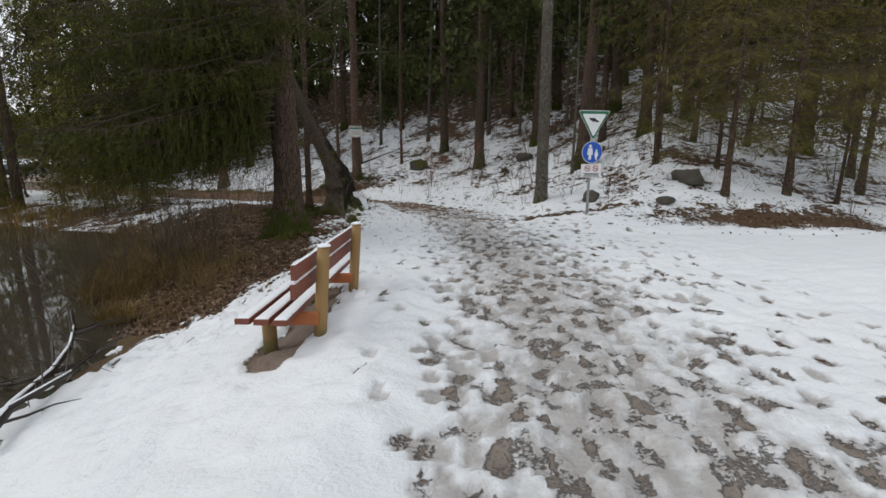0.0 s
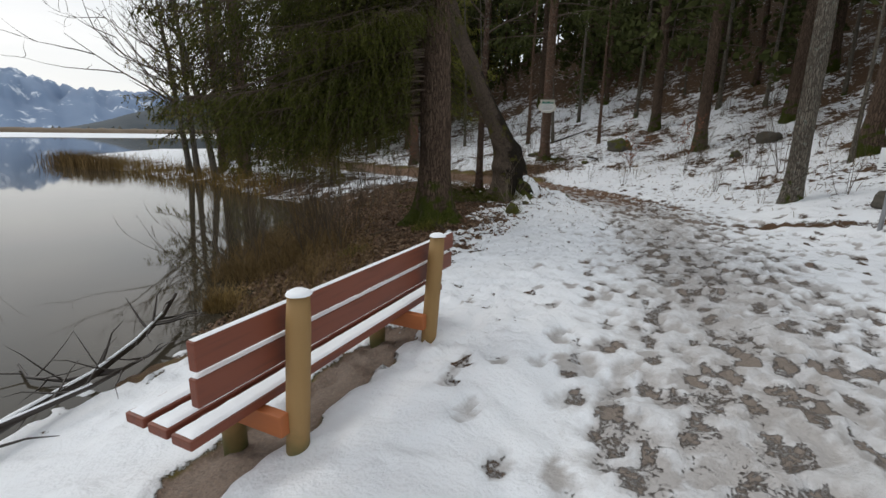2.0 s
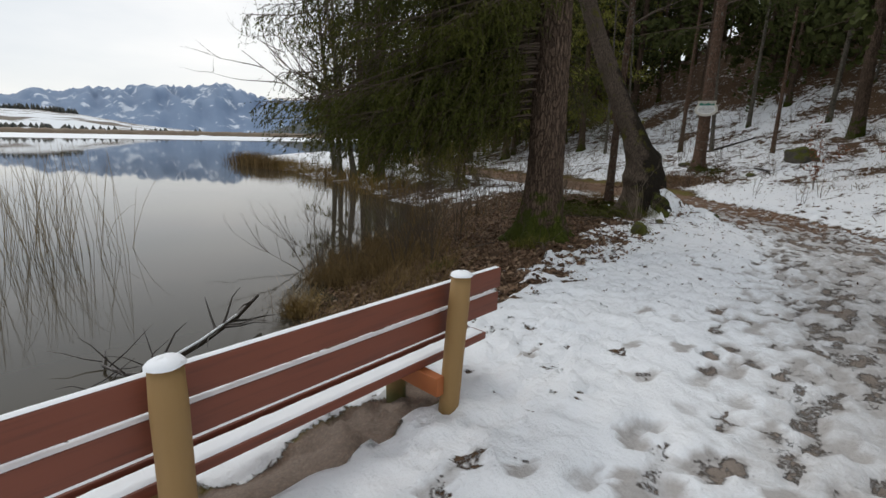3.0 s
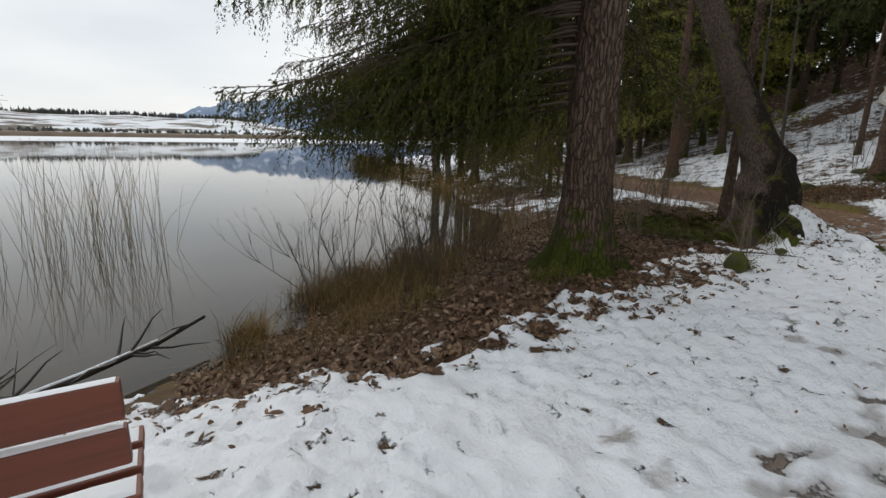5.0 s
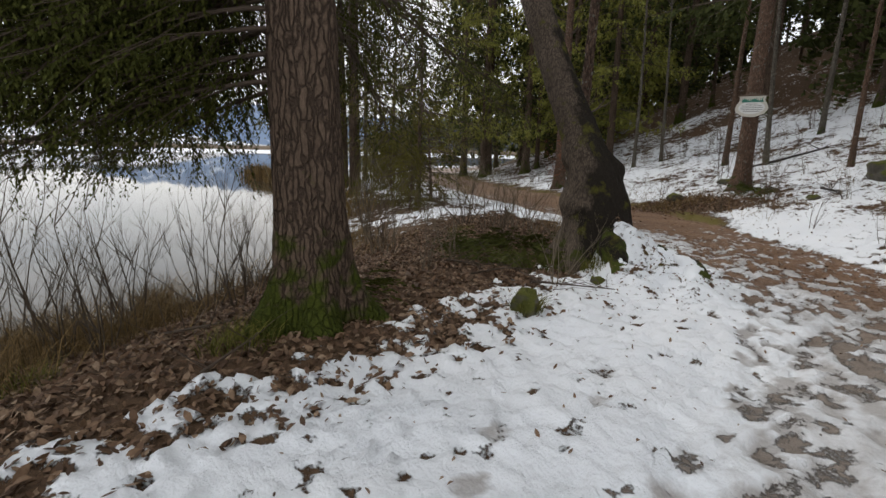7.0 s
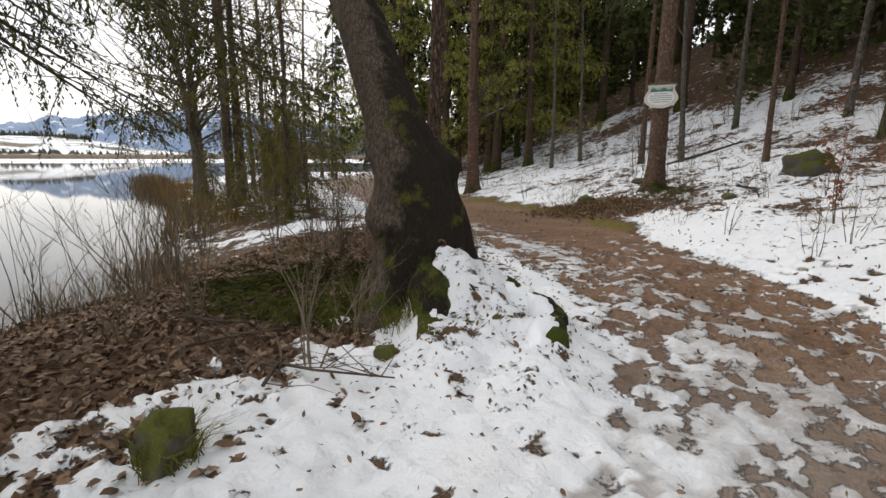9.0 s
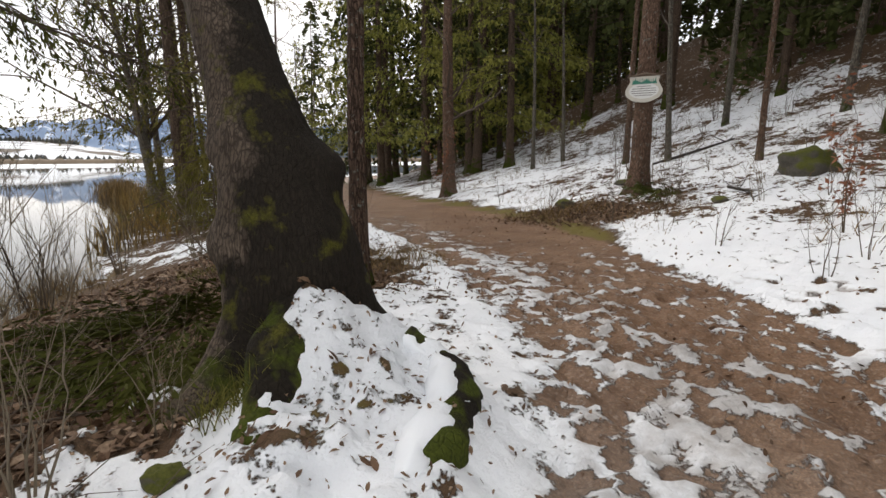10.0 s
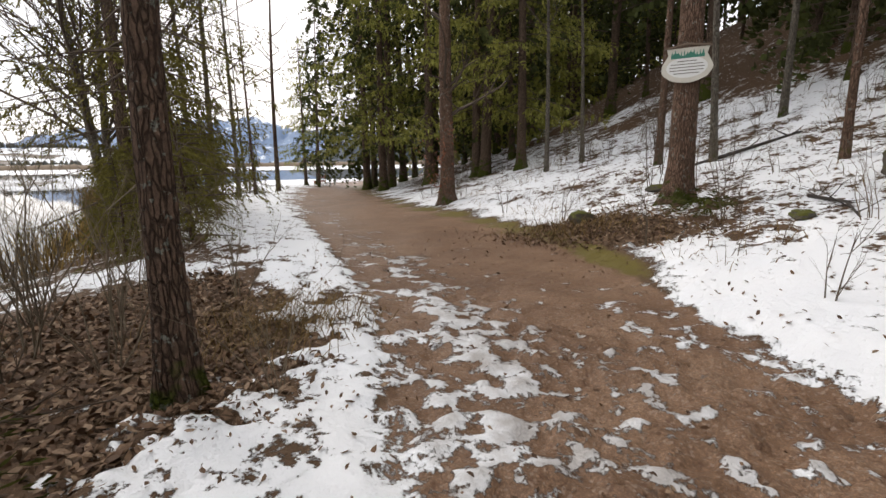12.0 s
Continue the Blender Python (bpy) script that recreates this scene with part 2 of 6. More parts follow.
def land(x, y):
    """Height of the bare ground."""
    x, y = np.asarray(x, float), np.asarray(y, float)
    base = 0.07 - 0.02 * np.clip(y, -30, 22) - 0.012 * np.clip(y - 22, 0, 30)
    hill = side_of(FOOT, x, y)
    d = np.clip(hill, 0, None)
    up = np.where(d < 12, 0.24 * d + 0.011 * d * d, 0.24 * 12 + 0.011 * 144 + 0.5 * (d - 12))
    up = np.where(up > 70, 70 + (up - 70) * 0.05, up)
    up = up + np.clip(d / 6, 0, 1) * (0.22 * vnoise(x, y, 0.35, 3) + 0.5 * vnoise(x, y, 0.09, 4))
    up = np.minimum(up, 160) + 0.22 * np.exp(-((x + 5.6) ** 2 + (y - 23.6) ** 2) / 2.2)
    up = up + 0.48 * np.exp(-((x + 2.98) / 0.36) ** 2 - ((y - 14.05) / 0.38) ** 2) + 0.13 * np.exp(-((x + 2.4) / 0.5) ** 2 - ((y - 13.9) / 0.5) ** 2)
    for line, tall, wide in ROOTS:
        along = np.clip(((x - line[0][0]) * (line[-1][0] - line[0][0]) + (y - line[0][1]) * (line[-1][1] - line[0][1])) / ((line[-1][0] - line[0][0]) ** 2 + (line[-1][1] - line[0][1]) ** 2), 0, 1)
        up = up + tall * (1 - 0.75 * along) * np.exp(-(side_of(line, x, y) / wide) ** 2)
    s = side_of(SHORE, x, y)
    lake_bed = WATER - 0.12 - 0.9 * step(0, 6, -s) - 1.5 * step(5, 40, -s)
    far = np.hypot(x, y)
    bank = step(-0.3, 3.6, s)
    z = (base + up) * bank + (WATER - 0.07) * (1 - bank)
    z = np.where(s < -0.3, lake_bed, z)
    return np.where((far > 640) & (s < 0), WATER + 1.0, z) + 0.03 * vnoise(x, y, 0.8, 5)


def land_at(x, y):
    return float(land(np.array([x]), np.array([y]))[0])


# ---- end of shape ----


# ---- building helpers ----
def mesh_of(name, verts, faces, mats, smooth=True, face_mats=None):
    me = bpy.data.meshes.new(name)
    me.from_pydata([tuple(v) for v in verts], [], faces)
    for m in mats if isinstance(mats, (list, tuple)) else [mats]:
        me.materials.append(m)
    if face_mats is not None:
        me.polygons.foreach_set("material_index", face_mats)
    if smooth:
        me.polygons.foreach_set("use_smooth", [True] * len(me.polygons))
    me.update()
    return me


def piece(name, verts, faces, mats, parent=None, label="", smooth=True, face_mats=None):
    ob = new(name, mesh_of(name, verts, faces, mats, smooth, face_mats))
    if parent:
        ob.parent = parent
    if label:
        ob["label"] = label
    return ob


def part(name, bm, material, parent=None, label="", smooth=False):
    me = bpy.data.meshes.new(name)
    bmesh.ops.recalc_face_normals(bm, faces=bm.faces)
    bm.to_mesh(me)
    bm.free()
    me.materials.append(material)
    if smooth:
        me.polygons.foreach_set("use_smooth", [True] * len(me.polygons))
    ob = new(name, me)
    if parent:
        ob.parent = parent
    if label:
        ob["label"] = label
    return ob


def holder(name, x, y, z, label, category, group="", turn=0.0):
    ob = new(name)
    ob.empty_display_size = 0.2
    ob.matrix_world = pose(x, y, z, 0, 0, turn)
    return tagged(ob, label, category, group)


def tube(verts, faces, pts, radii, sides=8, wob=0.0, seed=0, cap=True):
    """Adds a tapered tube through pts to the lists."""
    pts = [Vector(p) for p in pts]
    start = len(verts)
    rng = random.Random(seed)
    ref = Vector((0.31, 0.95, 0.12))
    for k, p in enumerate(pts):
        d = (pts[min(k + 1, len(pts) - 1)] - pts[max(k - 1, 0)]).normalized()
        u = d.cross(ref)
        if u.length < 0.05:
            u = d.cross(Vector((1, 0, 0)))
        u.normalize()
        w = d.cross(u)
        for s in range(sides):
            a = 2 * math.pi * s / sides
            r = radii[k] * (1 + wob * rng.uniform(-1, 1))
            verts.append(p + u * (math.cos(a) * r) + w * (math.sin(a) * r))
    for k in range(len(pts) - 1):
        for s in range(sides):
            a, b = start + k * sides + s, start + k * sides + (s + 1) % sides
            faces.append((a, b, b + sides, a + sides))
    if cap:
        faces.append(tuple(start + s for s in range(sides))[::-1])
        faces.append(tuple(start + (len(pts) - 1) * sides + s for s in range(sides)))


def box_bm(bm, size, centre, bevel=0.0, rot=None, rough=0.0, seed=1):
    """A bevelled box, slightly uneven when rough is given."""
    r = bmesh.ops.create_cube(bm, size=1.0)
    vs = r["verts"]
    bmesh.ops.scale(bm, vec=size, verts=vs)
    if bevel:
        es = list({e for v in vs for e in v.link_edges})
        made = bmesh.ops.bevel(bm, geom=es, offset=bevel, segments=2, affect="EDGES", profile=0.6)
        vs = list({v for f in made["faces"] for v in f.verts} | {v for v in vs if v.is_valid})
    if rot is not None:
        bmesh.ops.rotate(bm, cent=(0, 0, 0), matrix=rot, verts=vs)
    bmesh.ops.translate(bm, vec=centre, verts=vs)
    if rough:
        rng = random.Random(seed)
        for v in vs:
            v.co += Vector((rng.uniform(-1, 1), rng.uniform(-1, 1), rng.uniform(-1, 1))) * rough
    return vs


# ---- ground ----
def ground_material():
    m = Mat("ground_cover", 0.9, 0, 0.25)
    fine = m.noise(45, 5, 0.65, where="Object")
    mid = m.noise(9, 4, 0.6)
    broad = m.noise(1.1, 3, 0.5)
    # leaf litter and soil
    leaf = m.voronoi(24, (1, 1, 0.4))
    lc = m.ramp(m.math("FRACT", m.math("MULTIPLY", leaf.outputs["Distance"], 7.3)), [(0.0, (0.05, 0.030, 0.018)), (0.5, (0.14, 0.08, 0.045)), (1.0, (0.24, 0.145, 0.08))])
    litter = m.mix(fine, lc, (0.06, 0.038, 0.022))
    grass = m.mix(fine, (0.05, 0.042, 0.010), (0.20, 0.155, 0.035))
    litter = m.mix(m.ramp(m.math("ADD", m.math("MULTIPLY", mid, 0.5), m.attr("moss")), [(0.55, 0.0), (0.8, 1.0)]), litter, grass)
    # gravel
    peb, stone = m.voronoi(95), m.voronoi(62)
    gc = m.ramp(m.math("ADD", m.math("MULTIPLY", fine, 0.6), m.math("MULTIPLY", broad, 0.4)), [(0.32, (0.12, 0.062, 0.034)), (0.5, (0.27, 0.155, 0.090)), (0.66, (0.46, 0.30, 0.195))])
    gravel = m.mix(m.ramp(peb.outputs["Distance"], [(0.1, 0.0), (0.6, 0.55)]), gc, (0.075, 0.045, 0.03))
    gravel = m.mix(m.ramp(stone.outputs["Color"], [(0.74, 0.0), (0.82, 0.45)]), gravel, (0.36, 0.28, 0.22))
    gravel = m.mix(m.ramp(m.noise(21, 3, 0.6), [(0.60, 0.0), (0.68, 0.75)]), gravel, (0.10, 0.048, 0.026))
    base = m.mix(m.ramp(m.math("ADD", m.attr("gravel"), m.math("MULTIPLY", m.math("SUBTRACT", mid, 0.5), 0.6)), [(0.4, 0.0), (0.6, 1.0)]), litter, gravel)
    base = m.mix(m.math("MULTIPLY", m.attr("grey"), 0.85), base, m.mix(fine, (0.16, 0.135, 0.115), (0.36, 0.315, 0.275)))
    base = m.mix(m.ramp(m.math("ADD", m.attr("moss"), m.math("MULTIPLY", m.math("SUBTRACT", mid, 0.5), 0.9)), [(0.45, 0.0), (0.7, 1.0)]), base, grass)
    # snow, clean and trodden
    sn = m.mix(broad, (0.80, 0.83, 0.87), (0.90, 0.91, 0.92))
    sn = m.mix(m.ramp(fine, [(0.62, 0.0), (0.9, 0.18)]), sn, (0.42, 0.40, 0.37))
    slush_f = m.ramp(m.math("ADD", m.attr("slush"), m.math("MULTIPLY", m.math("SUBTRACT", mid, 0.5), 0.9)), [(0.3, 0.0), (0.9, 1.0)])
    slush = m.mix(fine, (0.24, 0.205, 0.18), (0.52, 0.495, 0.475))
    sn = m.mix(m.math("MULTIPLY", slush_f, 0.85), sn, slush)
    edge = m.math("ADD", m.math("MULTIPLY", m.math("SUBTRACT", mid, 0.5), 0.7), m.math("MULTIPLY", m.math("SUBTRACT", fine, 0.5), 0.75))
    lumps = m.math("MULTIPLY", m.math("SUBTRACT", m.noise(2.6, 7, 0.68), 0.5), m.math("MULTIPLY", m.attr("patch"), 2.6))
    crumbs = m.math("MULTIPLY", m.math("SUBTRACT", m.noise(12, 4, 0.6), 0.5), m.math("MULTIPLY", m.attr("patch"), 1.5))
    lumps = m.math("ADD", lumps, crumbs)
    cover = m.ramp(m.math("ADD", m.math("ADD", m.attr("snow"), lumps), edge), [(0.44, 0.0), (0.56, 1.0)])
    m.color(m.mix(cover, base, sn))
    wet = m.math("MULTIPLY", m.attr("wet"), 0.45)
    m.rough(m.math("SUBTRACT", m.ramp(fine, [(0.3, 0.75), (0.7, 0.95)]), wet, True))
    h = m.math("ADD", m.math("MULTIPLY", cover, 0.9), m.math("MULTIPLY", m.math("ADD", fine, m.math("MULTIPLY", mid, 1.2)), 0.35))
    h = m.math("ADD", h, m.math("MULTIPLY", m.noise(16, 2, 0.5), 0.35))
    m.bump(h, 1.0, 0.035)
    return m.m


def axis(lo, hi, fine, reach_lo, reach_hi, ratio=1.085):
    mid = list(np.arange(lo, hi, fine))
    a, s, v = [], fine, lo
    while v > reach_lo:
        s *= ratio
        v -= s
        a.append(v)
    b, s, v = [], fine, mid[-1]
    while v < reach_hi:
        s *= ratio
        v += s
        b.append(v)
    return np.array(a[::-1] + mid + b)


GX, GY = axis(-5.4, 4.2, 0.042, -4200, 4200), axis(0.8, 18.6, 0.042, -4200, 4200)
XX, YY = np.meshgrid(GX, GY)
d_l, d_r, d_leaf, d_shore, d_foot = (side_of(q, XX, YY) for q in (PATH_L, PATH_R, LEAF, SHORE, FOOT))
on_path = step(-0.25, 0.25, d_l) * step(-0.25, 0.25, -d_r)


def turned(scale, seed, angle):
    """Lattice noise on a turned grid, so that the octaves don't line up."""
    c, q = math.cos(angle), math.sin(angle)
    return vnoise(XX * c + YY * q, -XX * q + YY * c, scale, seed)


n1, n2, n3 = turned(0.9, 11, 0.5), turned(2.6, 12, 1.1), turned(6.5, 13, 0.3)
ragged = 0.5 * n1 + 0.35 * n2 + 0.3 * n3
# how much snow lies where
snow = np.ones_like(XX)
crumbs = 0.5 * n3 + 0.45 * turned(10.0, 21, 0.9) + 0.35 * turned(5.0, 22, 2.2)
snow *= 1 - step(-0.5, 0.5, -d_leaf + 0.45 * ragged + 0.5 * crumbs) * step(-400, 3.0, YY)
melt = np.exp(-((d_leaf - 0.35) / 0.45) ** 2) * step(5.0, 6.5, YY) * step(-9, -5, XX)
snow -= 0.55 * melt * np.clip(crumbs + 0.1, 0, 1)
far_bank = np.maximum(step(15.2, 17.5, YY + 0.35 * (XX + 6)) * (XX < -4), step(6.6, 8.2, -XX) * step(13.0, 14.6, YY))
snow = np.maximum(snow, far_bank * (0.62 + 0.3 * n1 + 0.25 * n2) * (d_leaf < 0))
late = step(12.0, 17.0, YY - 0.35 * XX)
path_snow = (0.99 - 0.06 * n1 - 0.09 * n2) * (1 - late) + late * (0.27 + 0.46 * np.exp(-((d_l - 0.8) / 0.52) ** 2) + 0.16 * np.exp(-((d_l - 1.9) / 0.6) ** 2) * step(20.5, 17.5, YY - 0.35 * XX) + 0.10 * n2 + 0.08 * n1 + 0.24 * n3 + 0.30 * turned(10.0, 15, 1.2) + 0.2 * turned(14.0, 18, 0.2) - 0.45 * step(19.5, 23, YY - 0.35 * XX))
snow = snow * (1 - on_path) + np.minimum(snow, path_snow) * on_path
hillside = step(0.2, 2.0, d_foot)
patchy = 0.74 + 0.42 * n1 + 0.22 * n2 - 0.025 * np.clip(d_foot - 3, 0, 18) - 0.11 * np.clip(d_foot - 10 - 1.5 * n1, 0, 12) * step(10, 5, XX) - 0.25 * step(-8, -22, XX)
snow = snow * (1 - hillside) + np.minimum(snow, patchy) * hillside
bare = np.exp(-(((XX - 7.6) / 2.9) ** 2 + ((YY - 10.7) / 0.75) ** 2)) + 0.9 * np.exp(-(((XX + 5.7) / 1.5) ** 2 + ((YY - 22.9) / 0.8) ** 2))
snow -= 0.95 * bare + 0.35 * bare * n2
snow -= 0.85 * np.exp(-(((XX - 1.9) / 1.7) ** 2 + ((YY - 12.4 + 0.25 * (XX - 2)) / 0.22) ** 2))
seat_bare = step(0.26, 0.12, np.abs(XX + 1.47 + 0.07 * n3) - 0.02) * step(3.1, 3.4, YY + 0.1 * n3) * step(5.5, 5.2, YY)
snow -= 1.0 * seat_bare
strip = np.exp(-((d_r - 0.05) / 0.30) ** 2) * step(20.6, 22.0, YY - 0.1 * XX)
snow -= 0.9 * strip
gravel = np.maximum(on_path, 0.9 * seat_bare)
moss = 0.9 * strip + 0.35 * np.exp(-((d_shore - 0.6) / 0.7) ** 2) + 0.3 * step(-20, -30, XX) + 0.6 * np.exp(-((np.abs(XX + 1.47) - 0.24) / 0.07) ** 2) * step(3.0, 3.2, YY) * step(5.5, 5.3, YY)
slush = on_path * (0.25 + 0.5 * np.exp(-((d_l - 1.25) / 0.75) ** 2)) * (1 - 0.3 * late) + 0.22 * on_path * late * (1 + n3)
wet = on_path * 0.8
grey = np.maximum(on_path * (1 - late), 0.75 * seat_bare)
left_late = step(11.0, 14.0, YY) * (d_l < 0)
snow -= 0.22 * left_late * step(0.0, 0.5, -d_l) + 0.24 * step(16.0, 18.0, YY) * step(0.0, 0.3, d_r) * (1 - hillside)
patch = np.maximum(1.25 * hillside, (0.22 + 0.6 * left_late) * (1 - on_path)) + 0.8 * on_path * late + 0.4 * melt
ZZ = land(XX, YY) - 0.02 * on_path
n4 = turned(11.0, 14, 0.8)
relief = 0.014 * n3 + 0.018 * n2 + 0.010 * n4 + 0.012 * turned(8.0, 15, 1.9) + 0.012 * turned(4.3, 16, 2.6)
thick = 0.055 * step(0.30, 0.75, snow + 0.12 * n3) * (1 - 0.7 * on_path * late)
ZZ = ZZ + thick + relief * step(-0.2, 0.6, d_shore)
mound = np.exp(-((XX + 2.5) / 0.65) ** 2 - ((YY - 13.85) / 0.65) ** 2)
n5 = turned(9.0, 15, 1.4)
snow -= mound * np.clip(1.5 * (n5 - 0.62) + 0.5 * n4, 0, 1.0)
ZZ += mound * (0.045 * n3 + 0.05 * n5 + 0.03 * n4)
snow = np.maximum(snow, 0.9 * mound - np.clip(1.5 * (n5 - 0.62) + 0.5 * n4, 0, 1.0) * mound)
ZZ += 0.05 * np.exp(-((d_l + 0.35) / 0.4) ** 2) * (1 - late) * step(0.3, 0.8, snow) * (d_shore > 1)


def tread(x, y, turn, long, wide, deep, clear, grey):
    """Presses one footprint into the snow."""
    i0, i1 = np.searchsorted(GX, (x - 0.25, x + 0.25))
    j0, j1 = np.searchsorted(GY, (y - 0.25, y + 0.25))
    if i1 - i0 < 3 or j1 - j0 < 3:
        return
    ux, uy = XX[j0:j1, i0:i1] - x, YY[j0:j1, i0:i1] - y
    c, s = math.cos(turn), math.sin(turn)
    a, b = (ux * c + uy * s) / long, (-ux * s + uy * c) / (wide * (1 - 0.22 * np.sign(ux * c + uy * s)))
    r = a * a + b * b
    dent = step(1.25, 0.65, r)
    rim = np.exp(-((r - 1.7) / 0.45) ** 2)
    box = np.s_[j0:j1, i0:i1]
    ZZ[box] = np.where(dent > 0.02, np.minimum(ZZ[box], Z0[box] - deep * dent), ZZ[box]) + 0.25 * deep * rim
    snow[box] = np.minimum(snow[box], S0[box] - clear * dent)
    slush[box] = np.maximum(slush[box], slush[box] * (1 - dent) + grey * dent)


Z0, S0 = ZZ.copy(), snow.copy()
rng = random.Random(4)
for _ in range(3400):
    y = rng.uniform(0.3, 19.0)
    centre = np.interp(y, [0, 6, 11, 14, 16, 19], [1.05, 1.0, 0.55, -0.2, -1.2, -4.2])
    x = centre + rng.gauss(0, 0.9)
    if rng.random() < 0.16:
        x = centre + rng.uniform(-1.0, 3.2)
    if x - centre < -1.3 and rng.random() < 0.85:
        continue
    head = math.pi / 2 + (0.0 if y < 10 else 0.08 * (y - 10)) + rng.gauss(0, 0.25)
    tread(x, y, head, 0.115 * rng.uniform(0.8, 1.15), 0.052 * rng.uniform(0.9, 1.3), rng.uniform(0.014, 0.036), rng.choice((0.05, 0.2, 0.3, 0.38, 0.44, 0.54)), rng.uniform(0.5, 1.1))
for x, y in ((-0.32, 5.7), (-0.55, 4.35), (-0.36, 5.1), (-0.62, 3.2), (-0.28, 6.5), (-0.7, 7.4), (-0.48, 8.2), (-0.45, 2.55)):
    tread(x, y, math.pi / 2 + rng.gauss(0, 0.2), 0.14, 0.06, 0.04, 0.2, 0.7)
for _ in range(520):
    x, y = rng.uniform(-2.6, -0.5), rng.uniform(5.5, 13.5)
    tread(x, y, rng.uniform(0, 6.3), rng.uniform(0.02, 0.06), rng.uniform(0.02, 0.05), rng.uniform(0.008, 0.02), rng.choice((0, 0, 0, 0.15, 0.4)), 0.1)
for _ in range(1500):
    x, y = rng.uniform(-3.0, -0.5), rng.uniform(5.0, 14.5)
    tread(x, y, rng.uniform(0, 6.3), rng.uniform(0.035, 0.075), rng.uniform(0.03, 0.055), rng.uniform(0.012, 0.03), 0, 0.12)
for _ in range(330):
    x, y = rng.uniform(-3.9, -0.5), rng.uniform(0.9, 6.0)
    tread(x, y, rng.uniform(0, 6.3), rng.uniform(0.04, 0.13), rng.uniform(0.03, 0.07), rng.uniform(0.006, 0.022), 0, 0.08)
for _ in range(2600):
    x, y = rng.uniform(-3.6, -0.6), rng.uniform(4.6, 12.5)
    tread(x, y, rng.uniform(0, 6.3), rng.uniform(0.03, 0.065), rng.uniform(0.03, 0.05), rng.uniform(0.018, 0.045), rng.choice((0, 0, 0, 0, 0, 0, 0.5)), 0.25)
for _ in range(160):
    x, y = rng.uniform(2.0, 4.3), rng.uniform(3.0, 12)
    tread(x, y, rng.uniform(0, 6.3), rng.uniform(0.05, 0.12), rng.uniform(0.04, 0.06), rng.uniform(0.008, 0.02), 0, 0.15)

moss += 0.45 * mound
nx, ny = len(GX), len(GY)
gme = bpy.data.meshes.new("ground")
idx = np.arange(nx * ny).reshape(ny, nx)
quads = np.stack([idx[:-1, :-1], idx[:-1, 1:], idx[1:, 1:], idx[1:, :-1]], -1).reshape(-1, 4)
gme.vertices.add(nx * ny)
gme.vertices.foreach_set("co", np.stack([XX, YY, ZZ], -1).ravel())
gme.loops.add(quads.size)
gme.loops.foreach_set("vertex_index", quads.ravel())
gme.polygons.add(len(quads))
gme.polygons.foreach_set("loop_start", np.arange(0, quads.size, 4))
gme.polygons.foreach_set("use_smooth", np.ones(len(quads), bool))
for key, field in (("snow", snow), ("gravel", gravel), ("moss", moss), ("slush", slush), ("wet", wet), ("grey", grey), ("patch", patch)):
    gme.attributes.new(key, "FLOAT", "POINT").data.foreach_set("value", field.ravel().astype(np.float32))
gme.update(calc_edges=True)
gme.materials.append(ground_material())
ground = tagged(new("ground", gme), "lakeside ground with trodden snow, gravel path and leaf litter", "ground", kind="structure")


def surface_at(x, y):
    """Top of the snow or soil."""
    i, j = min(max(np.searchsorted(GX, x), 1), nx - 1), min(max(np.searchsorted(GY, y), 1), ny - 1)
    fx, fy = (x - GX[i - 1]) / (GX[i] - GX[i - 1]), (y - GY[j - 1]) / (GY[j] - GY[j - 1])
    return float((ZZ[j - 1, i - 1] * (1 - fx) + ZZ[j - 1, i] * fx) * (1 - fy) + (ZZ[j, i - 1] * (1 - fx) + ZZ[j, i] * fx) * fy)


# ---- lake ----
m = Mat("lake_water", 0.03, 0, 0.5)
m.color((0.055, 0.047, 0.033))
m.b.inputs["IOR"].default_value = 1.33
m.bump(m.noise(1.6, 3, 0.5, (1, 1.6, 1)), 0.04, 0.02)
tagged(piece("water", [(-4200, -4200, WATER), (4200, -4200, WATER), (4200, 4200, WATER), (-4200, 4200, WATER)], [(0, 1, 2, 3)], m.m, smooth=False), "calm grey lake surface with faint ripples", "lake", kind="structure")


# ---- bench ----
m = Mat("red_brown_stain", 0.55)
c = m.mix(m.noise(3, 4, 0.6, (1, 0.15, 1)), (0.125, 0.034, 0.018), (0.235, 0.066, 0.034))
m.color(m.mix(m.ramp(m.noise(40, 4, 0.6, (1, 0.06, 1)), [(0.5, 0.0), (0.75, 0.5)]), c, (0.055, 0.02, 0.014)))
m.bump(m.noise(60, 4, 0.6, (1, 0.05, 1)), 0.25, 0.004)
M_STAIN = m.m
m = Mat("round_post_wood", 0.7)
c = m.mix(m.noise(5, 4, 0.6, (1, 1, 0.12)), (0.20, 0.115, 0.036), (0.36, 0.22, 0.085))
sepz = m.n.new("ShaderNodeSeparateXYZ")
m.link(m.tc.outputs["Object"], sepz.inputs[0])
alg = m.ramp(m.math("ADD", m.math("MULTIPLY", sepz.outputs[2], -2.2), m.noise(5, 3)), [(0.2, 0.0), (0.62, 1.0)])
m.color(m.mix(alg, c, (0.085, 0.082, 0.022)))
m.bump(m.noise(30, 4, 0.6, (1, 1, 0.06)), 0.4, 0.004)
M_POST = m.m
m = Mat("orange_bracket_wood", 0.6)
m.color(m.mix(m.noise(8, 4, 0.6, (0.2, 1, 1)), (0.27, 0.075, 0.02), (0.42, 0.135, 0.04)))
M_BRACKET = m.m
m = Mat("fresh_snow", 0.8, 0, 0.2)
m.color(m.mix(m.noise(6, 4), (0.82, 0.85, 0.89), (0.92, 0.93, 0.94)))
m.bump(m.noise(70, 4), 0.4, 0.006)
M_SNOW = m.m


